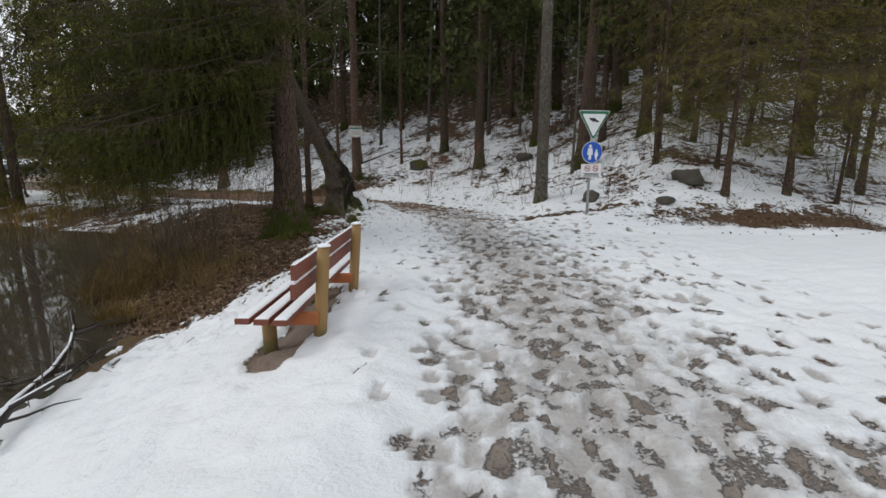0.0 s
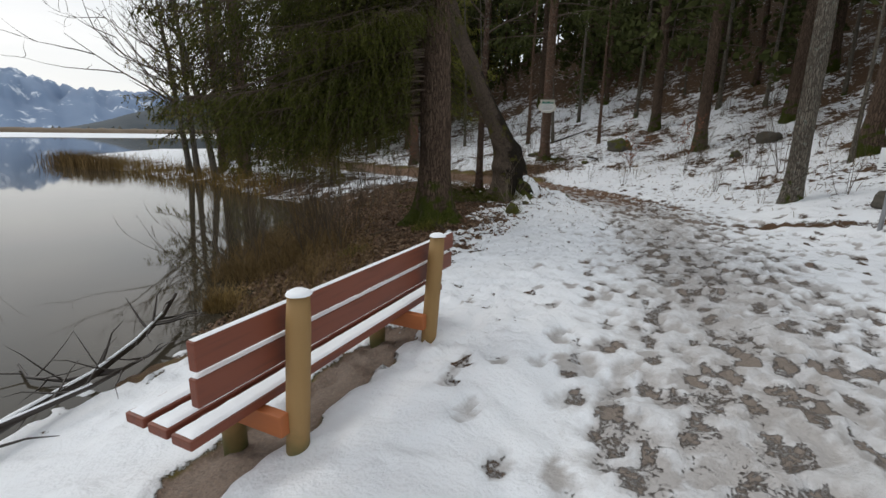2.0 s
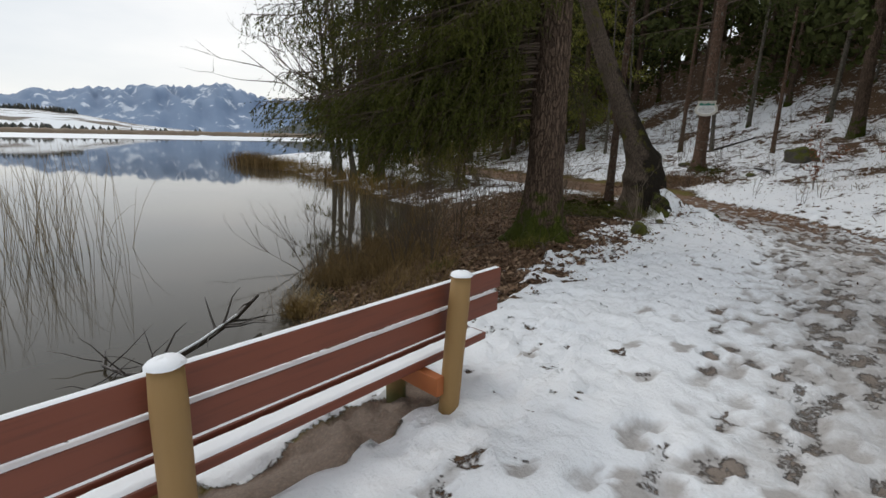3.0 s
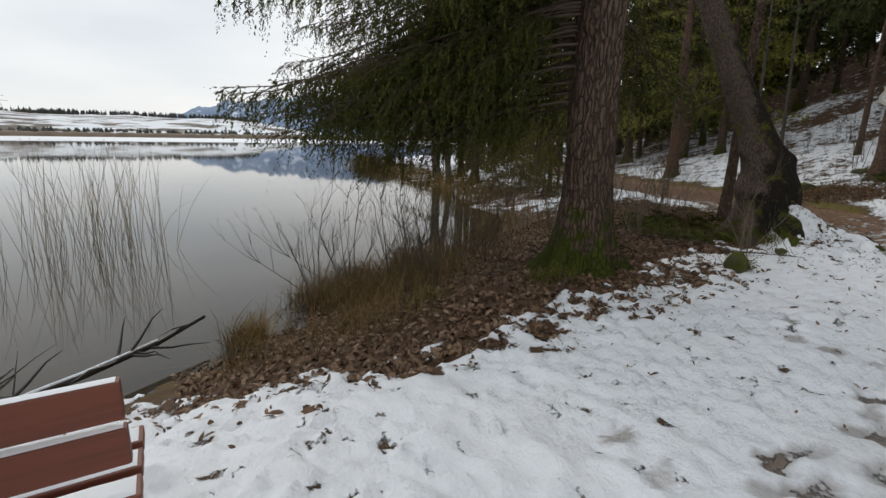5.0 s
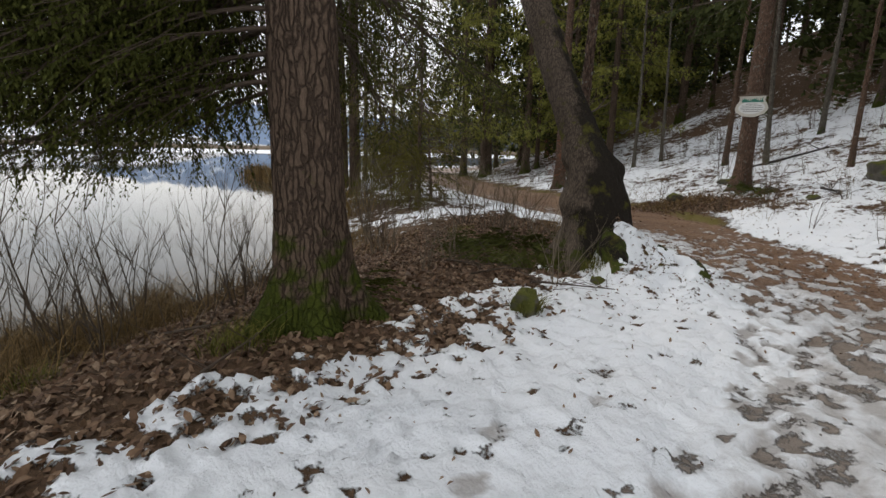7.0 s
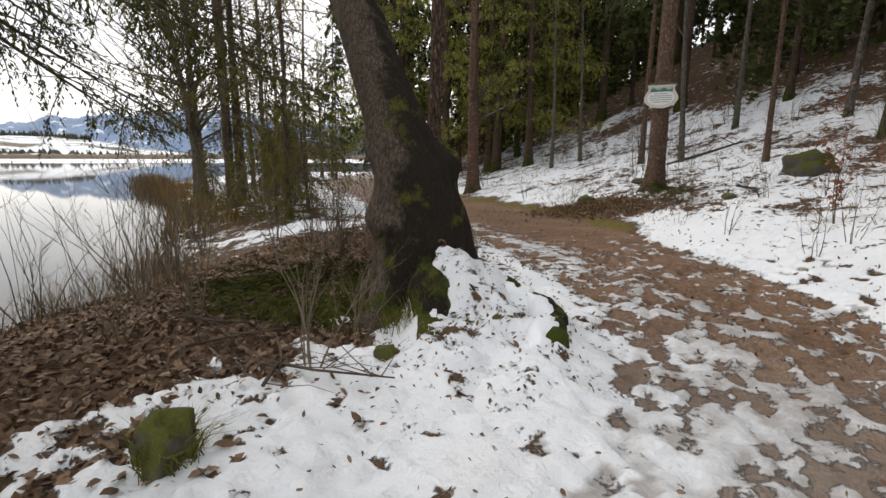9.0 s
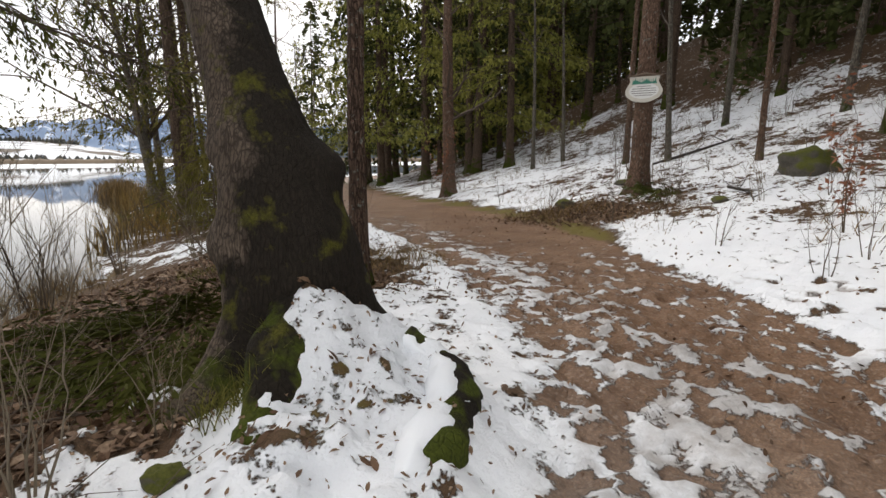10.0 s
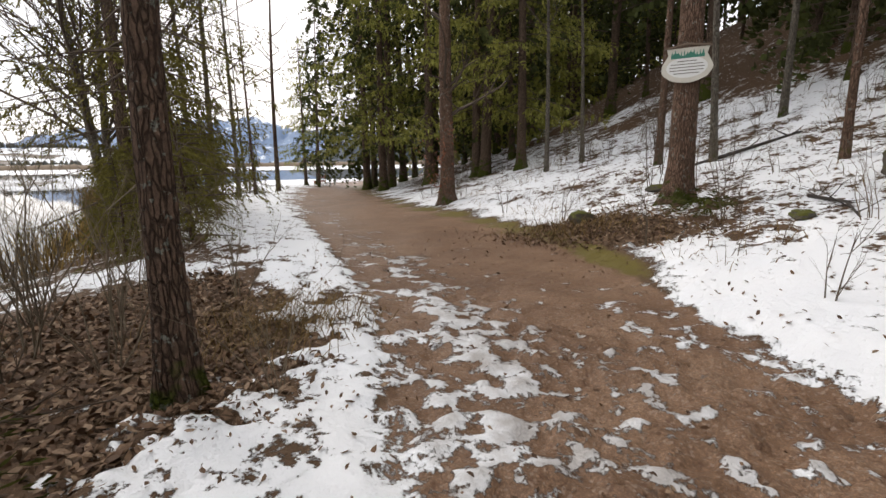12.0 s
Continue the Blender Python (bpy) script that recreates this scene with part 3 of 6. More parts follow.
def snow_strip(name, size, centre, rot, parent, seed, label="thin rumpled snow cover"):
    """A pillow of snow with an uneven top and edge."""
    nu, nv = max(3, int(size[0] / 0.012)), max(6, int(size[1] / 0.03))
    vs, fs = [], []
    for j in range(nv + 1):
        for i in range(nu + 1):
            u, v = i / nu - 0.5, j / nv - 0.5
            e = min(0.5 - abs(u), (0.5 - abs(v)) * size[1] / size[0])
            h = size[2] * min(1, max(0, e / 0.10)) ** 0.6 * (1 + 0.45 * noise.noise((u * size[0] * 30, v * size[1] * 16, seed)))
            w = 1 + 0.05 * noise.noise((seed, v * size[1] * 9, 2))
            vs.append(rot @ Vector((u * size[0] * w, v * size[1], max(h, 0.0))) + Vector(centre))
    for j in range(nv):
        for i in range(nu):
            a = j * (nu + 1) + i
            fs.append((a, a + 1, a + nu + 2, a + nu + 1))
    return piece(name, vs, fs, M_SNOW, parent, label)


def bench():
    """A plank bench on four round posts; its back stands to the path."""
    bx, by = -1.2, 4.42
    bz = land_at(bx, by)
    top = holder("park_bench", bx, by, bz, "red-brown stained plank bench on round posts, dusted with snow", "bench")
    L = 2.22
    for k, py in enumerate((-0.66, 0.66)):
        vs, fs = [], []
        pts = [(-0.03 + 0.10 * s, 0.0, -0.35 + 1.19 * s) for s in np.linspace(0, 1, 9)]
        tube(vs, fs, pts, [0.054] * 8 + [0.048], 20, 0.012, k)
        p = piece("back_post", [Vector(v) + Vector((0.045, py, 0)) for v in vs], fs, M_POST, top, "round yellowish post with green algae below")
        vs, fs = [], []
        for j in range(7):
            a = math.pi / 2 * j / 6
            tube_r, zz = 0.056 * math.cos(a) + 0.001, 0.838 + 0.024 * math.sin(a)
            for s in range(16):
                b = 2 * math.pi * s / 16
                vs.append(Vector((0.117 + tube_r * math.cos(b), py + tube_r * math.sin(b), zz + 0.004 * noise.noise((b, a, k)))))
        for j in range(6):
            for s in range(16):
                fs.append((j * 16 + s, j * 16 + (s + 1) % 16, (j + 1) * 16 + (s + 1) % 16, (j + 1) * 16 + s))
        piece("snow_cap", vs, fs, M_SNOW, p, "small cap of snow")
        vs, fs = [], []
        tube(vs, fs, [(-0.40, py + 0.02, z) for z in (-0.4, -0.1, 0.1, 0.285)], [0.06] * 4, 18, 0.012, k + 5)
        piece("front_post", vs, fs, M_POST, top, "short round post with green algae")
        bm = bmesh.new()
        box_bm(bm, (0.50, 0.055, 0.105), (-0.19, py - 0.075, 0.235), 0.006)
        part("bracket", bm, M_BRACKET, top, "orange stained bracket")
    for name, z, h in (("back_plank", 0.712, 0.118), ("back_plank", 0.562, 0.118)):
        bm = bmesh.new()
        x = -0.022 + 0.077 * z
        box_bm(bm, (0.042, L, h), (x - 0.035, 0.02, z), 0.007)
        pl = part(name, bm, M_STAIN, top)
        snow_strip("snow_cover", (0.034, L - 0.02, 0.005 if z > 0.6 else 0.009), (x - 0.035, 0.02, z + h / 2 + 0.001), Matrix.Identity(3), pl, z)
    for k, x in enumerate((-0.13, -0.275, -0.42)):
        bm = bmesh.new()
        box_bm(bm, (0.118, L, 0.045), (x, 0.02, 0.315 + 0.006 * k), 0.007)
        pl = part("seat_plank", bm, M_STAIN, top)
        snow_strip("snow_cover", (0.100, L - 0.03, 0.010), (x, 0.02, 0.3385 + 0.006 * k), Matrix.Identity(3), pl, k + 3)
    return top


near_bench = bench()


# ---- sign post ----
def sign_post():
    x, y = 3.27, 11.55
    z = surface_at(x, y) + 0.05
    top = holder("sign_post", x, y, z, "grey metal post with nature reserve, footpath and ban signs", "sign", turn=10)
    steel = simple("galvanised_steel", (0.32, 0.33, 0.34), 0.45, 0.7, 0.15)
    green = simple("sign_green", (0.015, 0.12, 0.06), 0.4, 0, 0.1, bump=0)
    white = simple("sign_white", (0.72, 0.73, 0.72), 0.45, 0, 0.06, bump=0)
    blue = simple("sign_blue", (0.0, 0.07, 0.42), 0.35, 0, 0.08, bump=0)
    black = simple("sign_black", (0.015, 0.015, 0.016), 0.5, 0, 0.1, bump=0)
    red = simple("sign_red", (0.45, 0.02, 0.02), 0.4, 0, 0.1, bump=0)
    vs, fs = [], []
    tube(vs, fs, [(0, 0, -0.4), (0.01, 0, 1.0), (0.03, 0, 2.30)], [0.032] * 3, 14)
    piece("pole", vs, fs, steel, top)

    def plate(name, outline, thick, mat, parent, at, label="", front=0.0):
        bm = bmesh.new()
        ring = [bm.verts.new((px, 0, pz)) for px, pz in outline]
        face = bm.faces.new(ring)
        r = bmesh.ops.extrude_face_region(bm, geom=[face])
        bmesh.ops.translate(bm, vec=(0, thick, 0), verts=[g for g in r["geom"] if isinstance(g, bmesh.types.BMVert)])
        bmesh.ops.translate(bm, vec=(at[0], -0.04 - front, at[1]), verts=bm.verts)
        return part(name, bm, mat, parent, label)

    def rounded_triangle(w, h, r):
        out = []
        for cx, cz, a0 in ((-w / 2 + r * 1.6, h - r, 90), (0, r * 2.0, 210), (w / 2 - r * 1.6, h - r, 330)):
            for k in range(7):
                a = radians(a0 + k * 20)
                out.append((cx + r * math.cos(a), cz + r * math.sin(a)))
        return out

    tri = plate("triangle_sign", rounded_triangle(0.80, 0.70, 0.03), 0.006, white, top, (0.03, 1.74), "triangular white sign with a green border")
    plate("border", rounded_triangle(0.77, 0.675, 0.028), 0.003, green, tri, (0.03, 1.753), front=0.004)
    plate("field", rounded_triangle(0.60, 0.525, 0.02), 0.003, white, tri, (0.03, 1.835), front=0.008)
    bird = [(-0.13, 0.06), (-0.05, 0.05), (0.0, 0.065), (0.05, 0.02), (0.13, -0.02), (0.09, -0.05), (0.02, -0.02), (-0.02, -0.05), (-0.05, -0.01), (-0.10, 0.0)]
    plate("bird_emblem", bird, 0.002, black, tri, (0.03, 2.21), front=0.011)

    def disc(r, n=40):
        return [(r * math.cos(2 * math.pi * k / n), r * math.sin(2 * math.pi * k / n)) for k in range(n)]

    rd = plate("round_sign", disc(0.262), 0.006, white, top, (0.03, 1.47), "round blue sign with two white walking figures")
    plate("blue_disc", disc(0.25), 0.003, blue, rd, (0.03, 1.47), front=0.004)
    for s, ox in ((1.0, -0.055), (0.68, 0.105)):
        body = [(-0.05, 0.10), (0.05, 0.10), (0.075, -0.06), (0.035, -0.06), (0.03, -0.18), (0.008, -0.18), (0.0, -0.07), (-0.008, -0.18), (-0.03, -0.18), (-0.035, -0.06), (-0.075, -0.06)]
        oz = 1.47 + (0 if s == 1 else -0.06)
        plate("symbol", [(px * s, pz * s) for px, pz in body], 0.002, white, rd, (0.03 + ox, oz), front=0.007)
        plate("symbol", [(px * s, pz * s) for px, pz in disc(0.036, 16)], 0.002, white, rd, (0.03 + ox, oz + 0.145 * s), front=0.007)
    box = [(-0.26, -0.16), (0.26, -0.16), (0.26, 0.16), (-0.26, 0.16)]
    bn = plate("ban_sign", box, 0.005, white, top, (0.03, 1.03), "white sign with two red prohibition rings")
    for ox in (-0.10, 0.11):
        ring = plate("ring", disc(0.075, 24), 0.002, red, bn, (0.03 + ox, 1.085), front=0.004)
        plate("ring_field", disc(0.055, 24), 0.002, white, bn, (0.03 + ox, 1.085), front=0.007)
        plate("bar", [(-0.055, 0.035), (-0.045, 0.048), (0.055, -0.035), (0.045, -0.048)], 0.002, red, bn, (0.03 + ox, 1.085), front=0.012)
        plate("symbol", [(-0.035, -0.012), (0.035, -0.008), (0.03, 0.012), (-0.03, 0.01)], 0.002, black, bn, (0.03 + ox, 1.085), front=0.0095)
    for k, w in enumerate((0.40, 0.36, 0.42)):
        plate("text_bar", [(-w / 2, -0.008), (w / 2, -0.008), (w / 2, 0.008), (-w / 2, 0.008)], 0.002, black, bn, (0.03, 0.965 - 0.032 * k), front=0.004)
    return top


sign_post()


# ---- trees ----
def spray(verts, faces, base, along, hang, size, rng, pairs=7, slim=1.0, width=0.0085):
    """One needle-covered twig: short narrow blades in pairs along a stem."""
    along, up = along.normalized(), Vector((0, 0, 1))
    side = along.cross(up)
    if side.length < 0.1:
        side = Vector((1, 0, 0))
    side.normalize()
    other = along.cross(side)
    tip = base + along * size + Vector((0, 0, -hang * size))
    way = (tip - base).normalized()
    for k in range(pairs):
        s = (k + rng.random()) / pairs
        p = base.lerp(tip, s) + Vector((0, 0, 0.12 * size * s * (1 - s)))
        ln = size * (0.40 - 0.24 * s) * slim * rng.uniform(0.7, 1.2)
        for sg in (-1, 1):
            d = (side * sg * rng.uniform(0.5, 1.0) + other * rng.uniform(-0.6, 0.6) + way * 1.1 + Vector((0, 0, -hang * 0.4))).normalized()
            q = d.cross(way + up * 0.3)
            q = (q.normalized() if q.length > 0.01 else side) * width * rng.uniform(0.8, 1.3)
            b = len(verts)
            verts += [p - q * 0.4, p + d * ln * 0.45 - q, p + d * ln, p + d * ln * 0.5 + q]
            faces.append((b, b + 1, b + 2, b + 3))


def conifer_mesh(seed, h, r, lo, hi, spread, count, twigs, size, droop=0.5, lean=(0, 0), sag=0.25, curtain=0.0, pairs=7, width=0.0085, sides=5, taper=0.85):
    """Trunk and crown meshes of a spruce; branches between the heights lo and hi."""
    rng = random.Random(seed)
    tv, tf = [], []
    steps = 16
    cx = lambda s: lean[0] * s + 0.12 * math.sin(3 * s + seed)
    cy = lambda s: lean[1] * s + 0.12 * math.cos(2.3 * s + seed * 2) - 0.12 * math.cos(seed * 2)
    pts = [(cx(s) - cx(0), cy(s), h * s - 0.3) for s in (np.linspace(0, 1, steps) ** 1.5)]
    rad = [max(0.012, r * (1 - 0.93 * s) + r * 0.55 * math.exp(-max(0, s * h - 0.25) / 0.35)) for s in (np.linspace(0, 1, steps) ** 1.5)]
    tube(tv, tf, pts, rad, 9, 0.05, seed)
    bv, bf, nv, nf = [], [], [], []
    for k in range(count):
        s = (lo + (hi - lo) * ((k + rng.random()) / count)) / h
        a = rng.uniform(0, 2 * math.pi)
        out = spread * (1.0 - taper * (s * h - lo) / max(0.1, hi - lo)) * rng.uniform(0.65, 1.1)
        o = Vector((cx(s) - cx(0), cy(s), s * h - 0.3))
        d = Vector((math.cos(a), math.sin(a), 0))
        q = [o + d * (out * u) + Vector((0, 0, out * (0.16 * u - droop * u * u + sag * 0.6 * u ** 3))) for u in np.linspace(0, 1, 7)]
        tube(bv, bf, q, [0.028 * (1 - 0.8 * u) * (0.6 + out * 0.2) for u in np.linspace(0, 1, 7)], sides, 0, k, False)
        for _ in range(twigs):
            u = rng.uniform(0.10, 1.0) ** 0.75
            i = min(5, int(u * 6))
            p = q[i].lerp(q[i + 1], u * 6 - i)
            side = d.cross(Vector((0, 0, 1))) * rng.choice((-1, 1)) * rng.uniform(0.2, 1.0)
            if curtain and rng.random() < curtain:
                p = p + side * rng.uniform(0, 0.35) + Vector((0, 0, rng.uniform(-0.1, 0.05)))
                spray(nv, nf, p, d * 0.25 + side * 0.35 + Vector((0, 0, -1.0)), 0.0, size * rng.uniform(0.7, 1.6) * (1.1 - 0.35 * u), rng, pairs + 4, 0.36, width)
            else:
                spray(nv, nf, p, d * rng.uniform(0.2, 1.0) + side, rng.uniform(0.3, 1.2), size * rng.uniform(0.6, 1.25) * (1.1 - 0.4 * u), rng, pairs, 1.0, width)
    return (tv, tf), (bv, bf), (nv, nf)


def conifer(x, y, turn, mats, label, shape, group="", name="spruce_tree", sink=0.0):
    z = land_at(x, y) - sink
    t, b, n = conifer_mesh(**shape)
    top = holder(name, x, y, z, label, "tree", group, turn)
    piece("trunk", *t, mats[0], top)
    if b[0]:
        tagged(piece("branch_wood", *b, mats[2], top), kind="stuff")
    tagged(piece("crown", *n, mats[1], top, smooth=False), kind="stuff")
    return top


def bare_mesh(seed, h, r, forks, lean=(0, 0), first=0.35, spread=0.5, twig=3):
    """Trunk and branches of a leafless tree."""
    rng = random.Random(seed)
    tv, tf, bv, bf = [], [], [], []
    bend = rng.uniform(-0.35, 0.35), rng.uniform(-0.35, 0.35)
    pos = lambda s: Vector((lean[0] * s + bend[0] * math.sin(4.2 * s) * 0.3, lean[1] * s + bend[1] * math.sin(3.6 * s) * 0.3, h * s - 0.25))
    ss = np.linspace(0, 1, 15) ** 1.3
    tube(tv, tf, [pos(s) for s in ss], [max(0.008, r * (1 - 0.9 * s) + r * 0.5 * math.exp(-max(0, s * h - 0.2) / 0.22)) for s in ss], 10, 0.05, seed)

    def limb(o, d, ln, rr, depth):
        pts = [o]
        for _ in range(5):
            d = (d + Vector((rng.uniform(-0.3, 0.3), rng.uniform(-0.3, 0.3), rng.uniform(-0.12, 0.22)))).normalized()
            pts.append(pts[-1] + d * ln / 5)
        tube(bv, bf, pts, [rr * (1 - 0.16 * k) for k in range(6)], 3, 0, 1, False)
        if depth < twig:
            for _ in range(3 if depth else 4):
                k = rng.randint(1, 5)
                dd = (d + Vector((rng.uniform(-1, 1), rng.uniform(-1, 1), rng.uniform(-0.5, 0.8)))).normalized()
                limb(pts[k], dd, ln * rng.uniform(0.4, 0.62), rr * 0.5, depth + 1)

    for _ in range(forks):
        s = rng.uniform(first, 0.97)
        a = rng.uniform(0, 6.28)
        limb(pos(s), Vector((math.cos(a), math.sin(a), rng.uniform(0.2, 1.1))).normalized(), h * spread * (1.15 - s) * rng.uniform(0.5, 1.1), r * (1.05 - s) * 0.45 + 0.004, 1)
    return (tv, tf), (bv, bf)


def bare_tree(x, y, turn, mat, label, shape, group="", name="bare_tree"):
    t, b = bare_mesh(**shape)
    top = holder(name, x, y, land_at(x, y), label, "tree", group, turn)
    piece("trunk", *t, mat, top)
    if b[0]:
        tagged(piece("branch_wood", *b, M_TWIG, top), kind="stuff")
    return top


def trunk_through(name, x, y, pts, radii, mat, label, sides=26, bumps=(), flare_by=0.62, rings=46, furrow=0.0):
    """A big trunk along given points, with flared roots and swellings."""
    z = land_at(x, y)
    top = holder(name, x, y, z, label, "tree")
    vs, fs = [], []
    heights = np.array([p[2] for p in pts])
    zs = np.concatenate([np.linspace(pts[0][2], min(3.6, pts[-1][2]), rings), np.linspace(3.8, pts[-1][2], 22)])
    for zz in zs:
        px, py, r = (np.mean([np.interp(zz + o, heights, q) for o in (-0.3, -0.15, 0, 0.15, 0.3)]) for q in ([p[0] for p in pts], [p[1] for p in pts], radii))
        for s in range(sides):
            a = 2 * math.pi * s / sides
            flare = math.exp(-max(0, zz - z + 0.05) / 0.32) * flare_by * (1 + 0.7 * math.sin(a * 5 + x))
            k = r * (1 + 0.06 * noise.noise((math.cos(a) * 1.5, math.sin(a) * 1.5, zz * 1.3)) + 0.03 * noise.noise((math.cos(a) * 6, math.sin(a) * 6, zz * 4))) * (1 + max(0, flare))
            if furrow:
                k += furrow * (1 - 2.6 * abs(noise.noise((math.cos(a) * r * 15 + zz * 0.7, math.sin(a) * r * 15, zz * 3.2 + x)))) + 0.4 * furrow * noise.noise((math.cos(a) * r * 40, math.sin(a) * r * 40, zz * 12))
            for ba, bz, wide, tall, amp in bumps:
                da = math.atan2(math.sin(a - ba), math.cos(a - ba))
                k += amp * math.exp(-(da / wide) ** 2 - ((zz - bz) / tall) ** 2)
            vs.append(Vector((px + k * math.cos(a) - x, py + k * math.sin(a) - y, zz - z)))
    n = len(zs)
    for j in range(n - 1):
        for s in range(sides):
            fs.append((j * sides + s, j * sides + (s + 1) % sides, (j + 1) * sides + (s + 1) % sides, (j + 1) * sides + s))
    fs.append(tuple((n - 1) * sides + s for s in range(sides)))
    piece("trunk", vs, fs, mat, top)
    return top


def tassels(base, way, long, per, gen, blade, width):
    """Needled twigs: each one is a row of narrow blades set round a stem."""
    n = len(base)
    s = (np.arange(per)[None, :] + gen.random((n, per))) / per
    p = base[:, None, :] + way[:, None, :] * (long[:, None] * s)[..., None]
    r = gen.normal(size=(n, per, 3))
    r -= (r * way[:, None, :]).sum(-1, keepdims=True) * way[:, None, :]
    r /= np.linalg.norm(r, axis=-1, keepdims=True) + 1e-9
    d = way[:, None, :] * 0.85 + r * 0.65
    d /= np.linalg.norm(d, axis=-1, keepdims=True)
    q = np.cross(d, way[:, None, :] + 0.01)
    q *= width / (np.linalg.norm(q, axis=-1, keepdims=True) + 1e-9)
    ln = (blade * (1.15 - 0.45 * s) * gen.uniform(0.7, 1.3, (n, per)))[..., None]
    v = np.stack([p, p + d * ln * 0.45 - q, p + d * ln, p + d * ln * 0.5 + q], 2).reshape(-1, 3)
    return v.tolist(), np.arange(len(v)).reshape(-1, 4).tolist()


def drooping_crown(seed, lo, hi, count, reach, middle, spread, droop, gap, top=60, z0=0.0, hang=1.0, per=8, blade=0.075, width=0.0105, thick=0.023, short=None, gaps=0.0):
    """Spruce limbs with side twigs from which needled tassels hang; heights from the world's zero, angles in degrees."""
    gen, rng = np.random.default_rng(seed), random.Random(seed)
    bv, bf, base, way, long = [], [], [], [], []
    for k in range(count):
        z = lo + (hi - lo) * (k + rng.random()) / count
        a = radians(middle + rng.uniform(-1, 1) * spread)
        R = reach * rng.uniform(0.7, 1.06) * max(0.12, 1 - max(0, z - 5) / (top - 4))
        if short:
            off = (math.degrees(a) - short[0] + 180) % 360 - 180
            R *= 1 - short[2] * math.exp(-(off / short[1]) ** 4)
        d, bend = Vector((math.cos(a), math.sin(a), 0)), rng.uniform(-0.12, 0.12)
        side = Vector((-d.y, d.x, 0))
        dr = droop * rng.uniform(0.75, 1.2)
        limb = [Vector((0, 0, z - z0)) + d * (R * u) + side * (bend * R * u * u) + Vector((0, 0, R * (0.07 * u - dr * u ** 1.5 + 0.30 * dr * u ** 5))) for u in np.linspace(0, 1, 9)]
        tube(bv, bf, limb, [thick * (1 - 0.86 * u) * (0.5 + R * 0.14) for u in np.linspace(0, 1, 9)], 5, 0, k, False)
        u = 0.14
        sg = 1
        while u < 1.0:
            i = min(7, int(u * 8))
            o = limb[i].lerp(limb[i + 1], u * 8 - i)
            sg = -sg
            ls = (0.16 + 0.75 * math.sin(math.pi * min(1, 0.25 + 0.75 * u)) ** 0.8) * rng.uniform(0.55, 1.15) * min(1, R / 2.5)
            sd = (side * sg * rng.uniform(0.6, 1.0) + d * rng.uniform(0.4, 0.9) + Vector((0, 0, rng.uniform(-0.45, 0.0)))).normalized()
            tw = [o + sd * (ls * w) + Vector((0, 0, -0.28 * ls * w * w)) for w in (0, 0.5, 1.0)]
            tube(bv, bf, tw, [0.007, 0.005, 0.003], 3, 0, 1, False)
            m = max(2, int(ls / (gap * 0.85)))
            if gaps and noise.noise(o * 1.5 + Vector((seed, 0, 0))) > gaps:
                m = 0
            for j in range(m):
                w = (j + rng.random()) / m
                p = o + sd * (ls * w) + Vector((0, 0, -0.28 * ls * w * w))
                drop = Vector((rng.gauss(0, 0.22), rng.gauss(0, 0.22), -hang)) + sd * (0.35 + 0.8 * (1 - hang) * rng.random()) + side * rng.uniform(-1, 1) * (1 - hang)
                base.append(p)
                way.append(drop.normalized())
                long.append(rng.uniform(0.14, 0.42) * (1 if rng.random() < 0.8 else 1.7))
            base.append(tw[1])
            way.append((tw[2] - tw[1]).normalized())
            long.append(ls * 0.62)
            u += gap * rng.uniform(0.5, 1.1) / R
        base.append(limb[-2])
        way.append((limb[-1] - limb[-2]).normalized())
        long.append((limb[-1] - limb[-2]).length * 1.3)
    return (bv, bf), tassels(np.array(base), np.array(way), np.array(long), per, gen, blade, width)


# the great spruce on the bank
great = trunk_through("spruce_tree", -3.6, 10.05, [(-3.6, 10.05, -0.7), (-3.6, 10.05, 0.3), (-3.62, 10.05, 3), (-3.7, 10.1, 12), (-3.7, 10.1, 24)], [0.31, 0.285, 0.25, 0.18, 0.03], M_SPRUCE_BARK, "large old spruce with mossy foot and drooping green branches", 64, flare_by=0.85, rings=110, furrow=0.010)
for seed, lo, hi, count, reach, middle, spread, droop, gap in ((37, 1.75, 2.3, 8, 3.5, 220, 24, 0.34, 0.11), (31, 2.3, 3.2, 19, 4.1, 222, 34, 0.46, 0.115), (38, 2.4, 4.6, 9, 4.4, 238, 22, 0.46, 0.115), (32, 3.0, 4.4, 28, 4.2, 236, 56, 0.52, 0.125), (33, 4.2, 6.6, 32, 4.3, 240, 80, 0.58, 0.155),
                                                                (34, 2.4, 4.2, 12, 4.4, 128, 26, 0.36, 0.17), (35, 6.0, 11.0, 40, 4.1, 0, 180, 0.46, 0.22), (36, 11.0, 23.0, 44, 3.2, 0, 180, 0.36, 0.3)):
    near = lo < 6
    b, n = drooping_crown(seed, lo, hi, count, reach, middle, spread, droop, gap, top=24 if lo > 5 else 60, z0=land_at(-3.6, 10.05), short=(290, 38, 0.55), per=12 if near else 8, blade=0.055 if near else 0.075, width=0.0085 if near else 0.011, gaps=0.24 if near else 0.0)
    tagged(piece("branch_wood", *b, M_TWIG, great), kind="stuff")
    tagged(piece("crown", *n, M_NEEDLE, great, smooth=False), kind="stuff")

